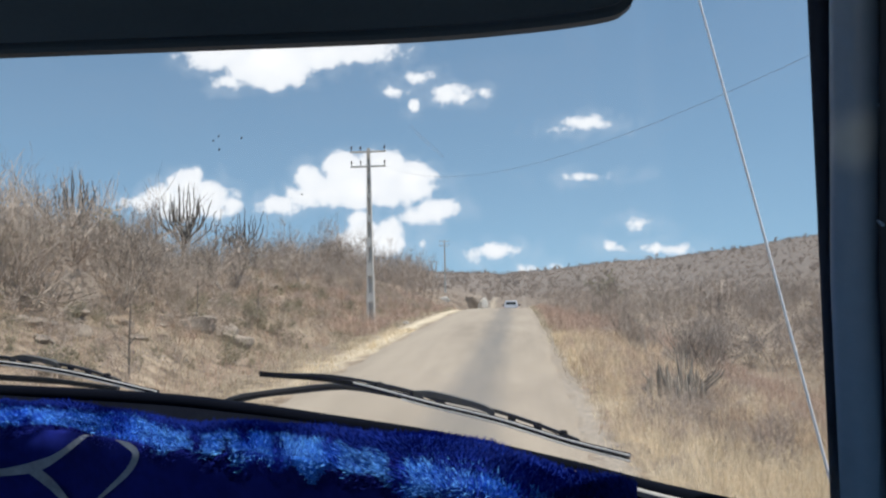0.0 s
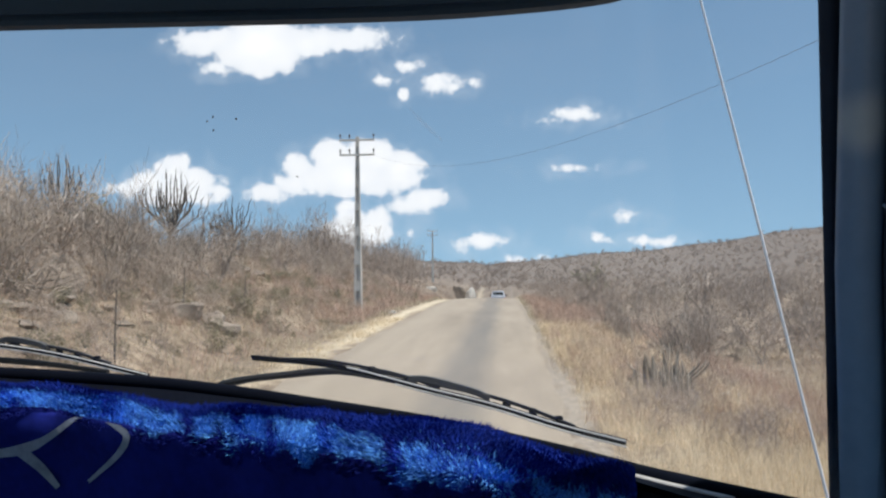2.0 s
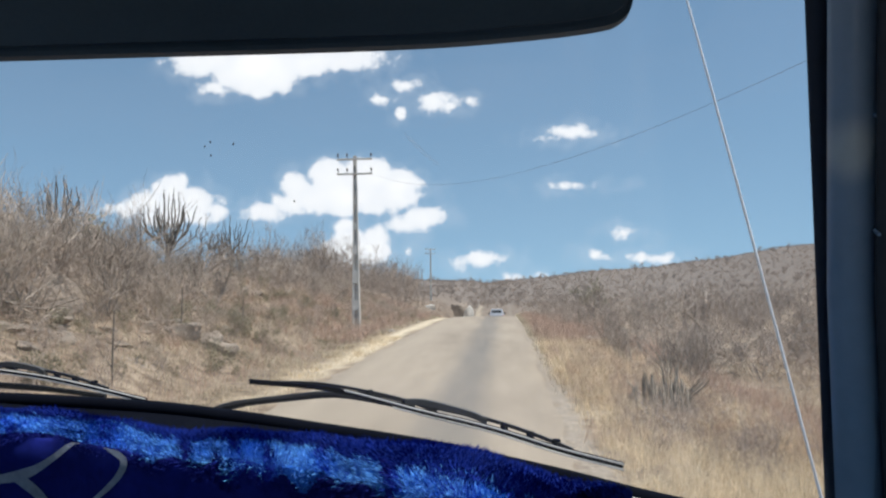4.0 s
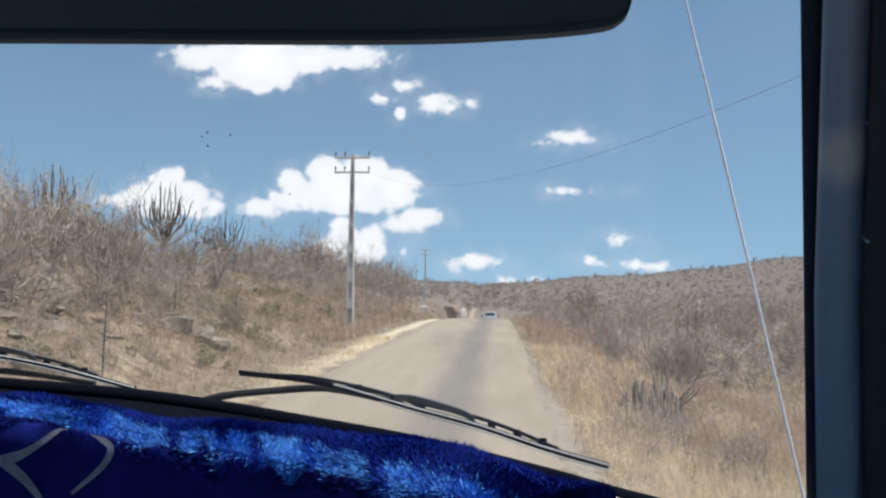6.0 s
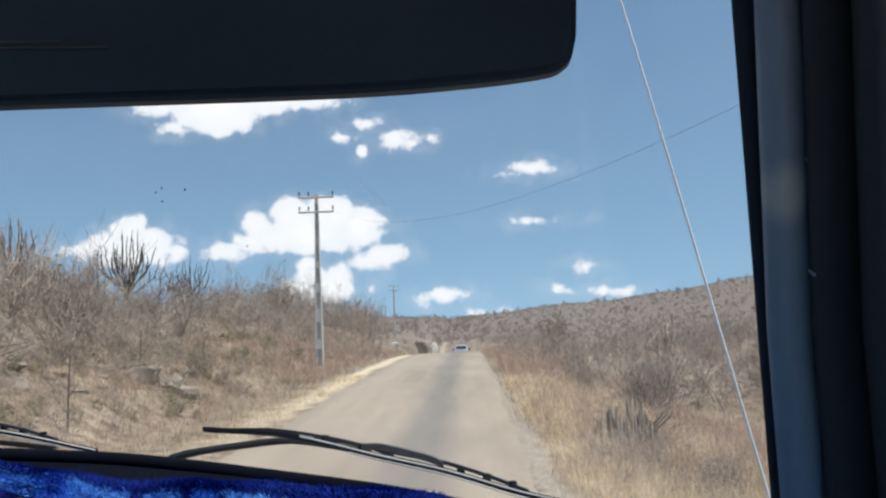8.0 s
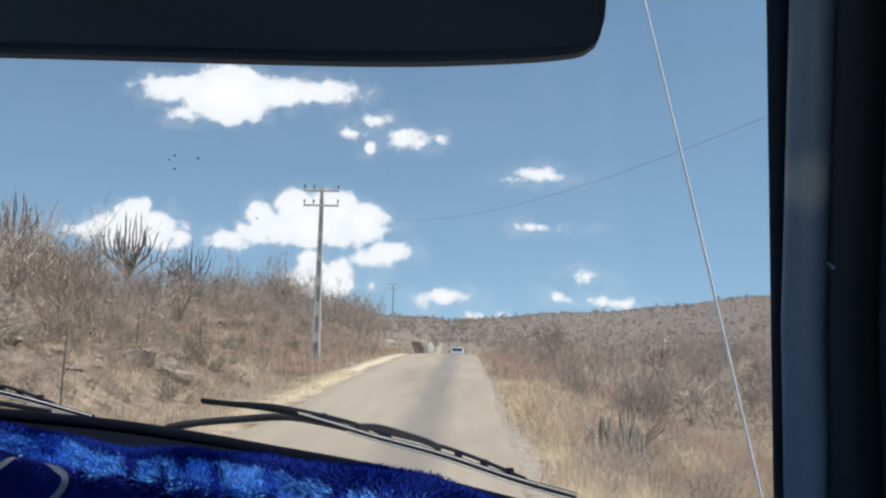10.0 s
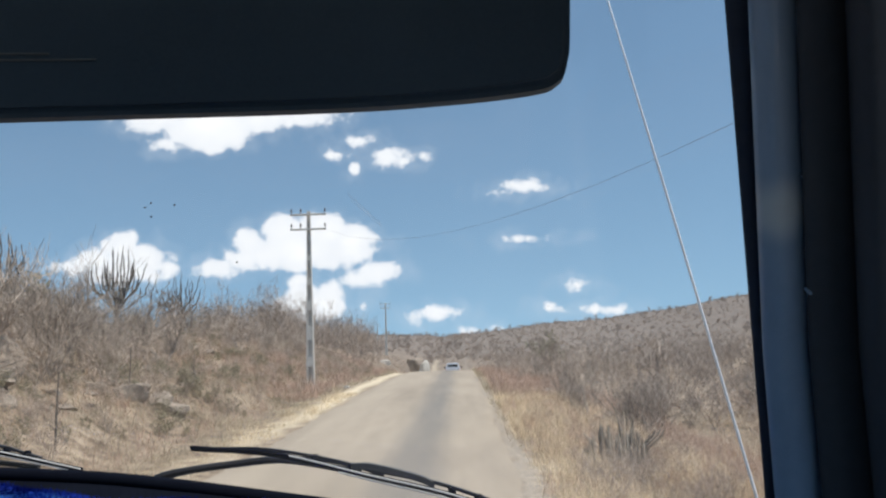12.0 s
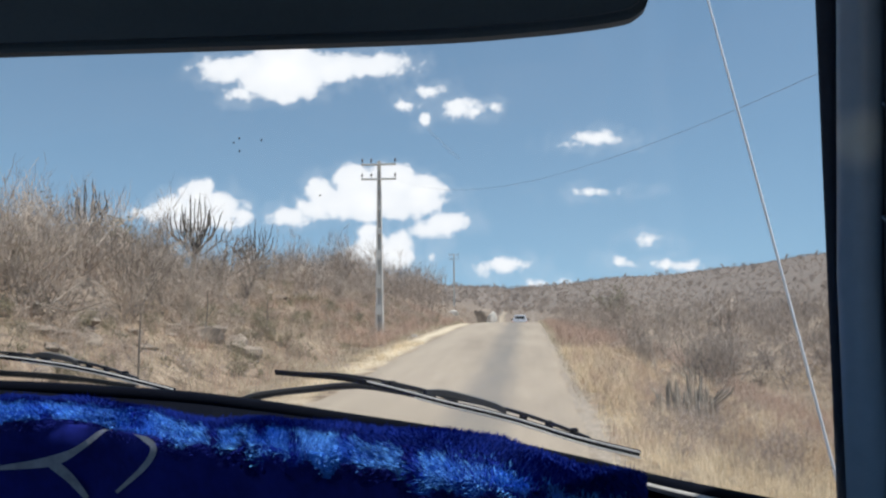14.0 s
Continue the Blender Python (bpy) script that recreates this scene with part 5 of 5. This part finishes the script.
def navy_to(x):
    """How far over the cover its dark nap reaches from the hem."""
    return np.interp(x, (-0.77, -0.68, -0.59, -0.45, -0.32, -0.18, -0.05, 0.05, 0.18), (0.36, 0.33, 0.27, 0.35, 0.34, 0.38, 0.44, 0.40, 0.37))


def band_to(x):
    """Where the sunlit band painted along the fold ends."""
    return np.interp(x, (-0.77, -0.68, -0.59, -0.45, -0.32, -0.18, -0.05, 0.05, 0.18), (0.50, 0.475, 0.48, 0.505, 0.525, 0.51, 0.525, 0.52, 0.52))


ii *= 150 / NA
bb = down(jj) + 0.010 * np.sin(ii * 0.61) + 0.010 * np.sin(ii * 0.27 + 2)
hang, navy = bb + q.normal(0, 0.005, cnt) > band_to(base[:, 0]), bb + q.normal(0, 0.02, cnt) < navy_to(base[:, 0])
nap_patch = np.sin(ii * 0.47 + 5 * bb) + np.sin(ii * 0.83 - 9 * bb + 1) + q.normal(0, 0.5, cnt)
# strands of the fold get the sunlight as a lighter colour
sunlit = ~hang & ~navy & (nap_patch > -0.8)
plain = ~hang & ~navy & ~sunlit
for chosen, material, tone_label in ((plain, M_PILE, "fluffy royal-blue nap"), (sunlit, M_SUNLIT_PLUSH, "blue nap along the fold, painted lighter as if sunlit"), (hang & (bb < band_to(base[:, 0]) + 0.03), M_SHADED_PLUSH, "blue nap under the fold, painted darker as if shaded"),
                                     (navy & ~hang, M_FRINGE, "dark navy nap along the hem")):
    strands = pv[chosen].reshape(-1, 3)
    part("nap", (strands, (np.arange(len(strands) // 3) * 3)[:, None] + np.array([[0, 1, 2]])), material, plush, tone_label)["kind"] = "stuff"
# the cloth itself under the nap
# it carries the painted shade of the hanging face too
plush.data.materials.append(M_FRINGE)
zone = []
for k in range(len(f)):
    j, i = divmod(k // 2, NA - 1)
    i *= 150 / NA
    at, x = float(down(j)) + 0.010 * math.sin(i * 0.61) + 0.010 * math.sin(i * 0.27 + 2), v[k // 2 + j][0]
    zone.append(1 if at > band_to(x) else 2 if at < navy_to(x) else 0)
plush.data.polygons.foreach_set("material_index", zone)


def print_on_cover(points, width):
    """A flat printed stroke on the hanging face of the cover: bearing, drop and width along it."""
    pts = spline(points, 24)
    bearings = RIM[:, 0] / RIM[:, 1]
    out, f = [], []
    for k, (u, v, w) in enumerate(pts):
        t = pts[min(k + 1, 23)] - pts[max(k - 1, 0)]
        side = np.array([-t[1], t[0]]) / max(1e-6, math.hypot(t[0], t[1])) * w * width
        for s in (-1, 1):
            uu, vv = u + s * side[0], v + s * side[1]
            a = float(np.interp(uu, bearings, np.linspace(0, 1, n)))
            lo, hi = 0.5, 1.0
            for _ in range(18):
                b = (lo + hi) / 2
                p = cover_point(a, b)
                lo, hi = (b, hi) if (p.z - EYE) / p.y > vv else (lo, b)
            out.append(Vector((p.x * 0.996, p.y * 0.996, EYE + (p.z - EYE) * 0.996)))
        if k:
            f.append((2 * k - 2, 2 * k - 1, 2 * k + 1, 2 * k))
    return out, f


for stroke in ([(-0.679, -0.214, 0.8), (-0.634, -0.209, 1.5), (-0.603, -0.203, 1.9), (-0.575, -0.190, 1.2), (-0.531, -0.158, 0.8)], [(-0.612, -0.205, 2.0), (-0.584, -0.226, 1.7), (-0.561, -0.250, 1.0)],
               [(-0.545, -0.1585, 0.5), (-0.536, -0.159, 1.1), (-0.526, -0.157, 0.7)],
               [(-0.517, -0.159, 0.6), (-0.489, -0.176, 1.0), (-0.476, -0.189, 1.2), (-0.487, -0.211, 1.1), (-0.523, -0.243, 0.6)]):
    part("print", print_on_cover(stroke, 0.0035), M_EMBLEM, plush, "pale grey printed shape")

# ---------------------------------------------------------------- wipers and antenna (outside the glass)


def wiper(points, arm_points, name_label, worn):
    ob = cab_part("wiper", pipe(spline(points, 30), 0.0026, 6), M_BLACK, None, name_label)
    pts = spline(points, 40)

    def sub(name, data, material, label=""):
        s = part(name, data, material, ob, label)
        s.matrix_parent_inverse = Matrix.Identity(4)
        return s

    sub("blade", strip(pts + np.array([0, 0.004, 0.0015]), pts + np.array([0, 0.004, -0.0058]), 0.004, (0, 1, 0)), M_BLACK, "black rubber blade")
    sub("flexor", strip(pts[9:] + np.array([0, -0.0045, 0.0018]), pts[9:] + np.array([0, -0.0058, 0.0006]), 0.0010), worn, "worn steel strip of the blade")
    sub("flexor", strip(pts[13:] + np.array([0, -0.0045, -0.0042]), pts[13:] + np.array([0, -0.0058, -0.0054]), 0.0010), worn, "worn steel strip of the blade")
    bow = [(0.27, 0.002), (0.32, 0.0062), (0.45, 0.0088), (0.60, 0.0098), (0.74, 0.0084), (0.86, 0.003)]
    bridge = spline([tuple(pts[int(s * 39)] + np.array([0, 0.012, h])) for s, h in bow], 24)
    sub("bridge", strip(bridge, bridge + np.array([0, 0, -0.0042]), 0.008, (0, 1, 0)), M_WIPER, "black metal bridge")
    low_bow = spline([tuple(pts[int(s * 39)] + np.array([0, 0.012, h])) for s, h in ((0.06, 0.001), (0.18, 0.0050), (0.34, 0.0088), (0.46, 0.004))], 16)
    sub("bridge", strip(low_bow, low_bow + np.array([0, 0, -0.0038]), 0.007, (0, 1, 0)), M_WIPER, "black metal bridge")
    mid = spline([tuple(pts[int(s * 39)] + np.array([0, 0.012, h])) for s, h in ((0.38, 0.0090), (0.43, 0.0150), (0.54, 0.0130), (0.60, 0.0085))], 14)
    sub("cap", strip(mid, mid + np.array([0, 0, -0.008]), 0.012, (0, 1, 0)), M_CAP, "dark grey cap where the arm clips on")
    for s in (0.66, 0.74, 0.80, 0.36, 0.30):
        c = Vector(pts[int(s * 39)]) + Vector((0, 0.008, 0.004))
        sub("claw", box(c - Vector((0.005, 0.004, 0.005)), c + Vector((0.005, 0.004, 0.0045)), 0.0015, 1), M_BLACK, "black claw")
    if arm_points:
        sub("arm", pipe(spline(arm_points, 16), [0.0065] * 5 + [0.0055] * 6 + [0.0045] * 5, 8), M_WIPER, "black steel wiper arm")
    return ob


wiper([cab(-0.396, 1.242, -0.113), cab(-0.265, 1.213, -0.123), cab(-0.123, 1.128, -0.146), cab(-0.032, 1.072, -0.160), cab(0.049, 1.005, -0.175), cab(0.115, 0.940, -0.182)],
      [cab(-0.525, 1.352, -0.187), cab(-0.444, 1.291, -0.157), cab(-0.342, 1.262, -0.142), cab(-0.257, 1.231, -0.135), cab(-0.138, 1.146, -0.144)],
      "black wiper resting low on the windscreen", M_STEEL)
wiper([cab(-1.121, 1.401, -0.080), cab(-0.895, 1.379, -0.100), cab(-0.756, 1.360, -0.118), cab(-0.597, 1.336, -0.150)],
      [cab(-1.186, 1.430, -0.122), cab(-0.962, 1.403, -0.127), cab(-0.807, 1.383, -0.135), cab(-0.680, 1.365, -0.148)], "second black wiper low on the windscreen", M_STEEL)

whip = cab_part("antenna", pipe(spline([cab(0.563, 1.5, -0.52), cab(0.511, 1.5, -0.285), cab(0.407, 1.5, 0.19), cab(0.325, 1.5, 0.555), cab(0.235, 1.5, 0.95)], 24), [0.0032 - 0.00006 * k for k in range(24)], 8), M_WHIP, None, "thin white whip antenna outside the windscreen")
part("antenna_foot", pipe([cab(0.563, 1.5, -0.60), cab(0.565, 1.5, -0.50)], [0.02, 0.012], 10), M_BLACK, whip)

# specks and a scratch on the glass
for x, z in ((-0.420, 0.230), (-0.383, 0.224), (-0.421, 0.212), (-0.430, 0.225), (-0.294, 0.140)):
    c = Vector(cab(x, glass_at(x, z) - 0.004, z))
    bm = bmesh.new()
    bmesh.ops.create_icosphere(bm, subdivisions=1, radius=0.0019)
    for v in bm.verts:
        v.co = Vector((v.co.x * 0.8, v.co.y * 0.3, v.co.z * (1 + 0.4 * math.sin(x * 90)))) + c
    part("dirt_speck", bm, M_SPECK, pane, "dried dirt speck").matrix_parent_inverse = Matrix.Identity(4)
line = [(x, z) for x, z in zip(np.linspace(-0.128, -0.086, 8), 0.206 - 0.044 * np.linspace(0, 1, 8) ** 0.9)]
sv = [cab(x + s * 0.0022 * math.sin(math.pi * (k + 0.4) / 8), glass_at(x, z) - 0.003, z + s * 0.0015) for k, (x, z) in enumerate(line) for s in (-1, 1)]
part("scratch", (sv, [(2 * k, 2 * k + 1, 2 * k + 3, 2 * k + 2) for k in range(7)]), M_SCRATCH, pane, "faint whitish scratch in the glass").matrix_parent_inverse = Matrix.Identity(4)

# plain shell of the cab: roof, walls, floor, bonnet, wheels
brow = lifted(RIM, 0.82, LEAN_BACK * 0.82)
# front edge pushed forward, out of view, to set the plush's shadow line
brow[:, 1] += 0.01 + 0.14 * sstep(-0.25, 0.28, RIM[:, 0])
brow[:, 2] = np.maximum(brow[:, 2], EYE + 0.60)
back_edge = brow.copy()
back_edge[:, 1] = -0.95
cab_part("roof", strip(brow, back_edge, 0.05), M_LINER, None, "pale lined cab roof, its unseen front drawn out for shade")
# unseen corner reaches ahead to keep the sun off the plush
cab_part("roof_edge", box(cab(0.24, -0.95, 0.57), cab(0.62, 0.72, 0.62)), M_LINER)
# openings in the back wall and doors are added, unseen, to brighten the cab
cab_part("back_wall", joined(box(cab(-1.70, -0.95, -1.25), cab(0.62, -0.88, -0.10)), box(cab(-1.70, -0.95, -0.10), cab(-1.30, -0.88, 0.57)), box(cab(0.22, -0.95, -0.10), cab(0.62, -0.88, 0.57)),
                             box(cab(-1.30, -0.95, 0.40), cab(0.22, -0.88, 0.57))), M_LINER, None, "unseen pale rear wall of the cab, opened to let light in")
cab_part("floor", box(cab(-1.70, -0.95, -1.32), cab(0.62, 1.6, -1.25)), M_TRIM)
cab_part("door", joined(box(cab(0.55, -0.88, -1.25), cab(0.62, 0.62, -0.16)), box(cab(0.55, -0.88, -0.16), cab(0.62, -0.55, 0.57)), box(cab(0.55, 0.42, -0.16), cab(0.62, 0.62, 0.57)),
                        box(cab(0.55, -0.55, 0.46), cab(0.62, 0.42, 0.57))), M_BODY, None, "passenger door with an unseen opening added for light")
cab_part("door", joined(box(cab(-1.70, -0.88, -1.25), cab(-1.63, 1.40, 0.0)), box(cab(-1.70, -0.88, -0.25), cab(-1.63, -0.5, 0.57)), box(cab(-1.70, 1.0, -0.25), cab(-1.63, 1.40, 0.57)),
                        box(cab(-1.70, -0.5, 0.46), cab(-1.63, 1.0, 0.57))), M_BODY, None, "driver's door with an unseen opening added for light")
cab_part("bonnet", box(cab(-1.68, 0.66, -1.45), cab(0.64, 1.72, -0.55), 0.08, 3), M_BODY)
cab_part("left_pillar", box(cab(-1.70, 1.16, -0.60), cab(-1.10, 1.40, 0.60)), M_TRIM, None, "dark pillar on the driver's side")
cab_part("chassis", box(cab(-1.3, -0.9, -1.65), cab(0.25, 1.7, -1.33)), M_BLACK)
for wx in (-1.52, 0.45):
    for wy in (1.25, -0.75):
        wheel = cab_part("wheel", pipe([(wx - 0.14, wy, 0.56), (wx - 0.11, wy, 0.56), (wx + 0.11, wy, 0.56), (wx + 0.14, wy, 0.56)], [0.44, 0.50, 0.50, 0.44], 24), M_TYRE, None, "black tyre")
        part("rim", pipe([(wx - 0.146, wy, 0.56), (wx + 0.146, wy, 0.56)], 0.26, 16), M_STEEL, wheel, "steel wheel rim").matrix_parent_inverse = Matrix.Identity(4)
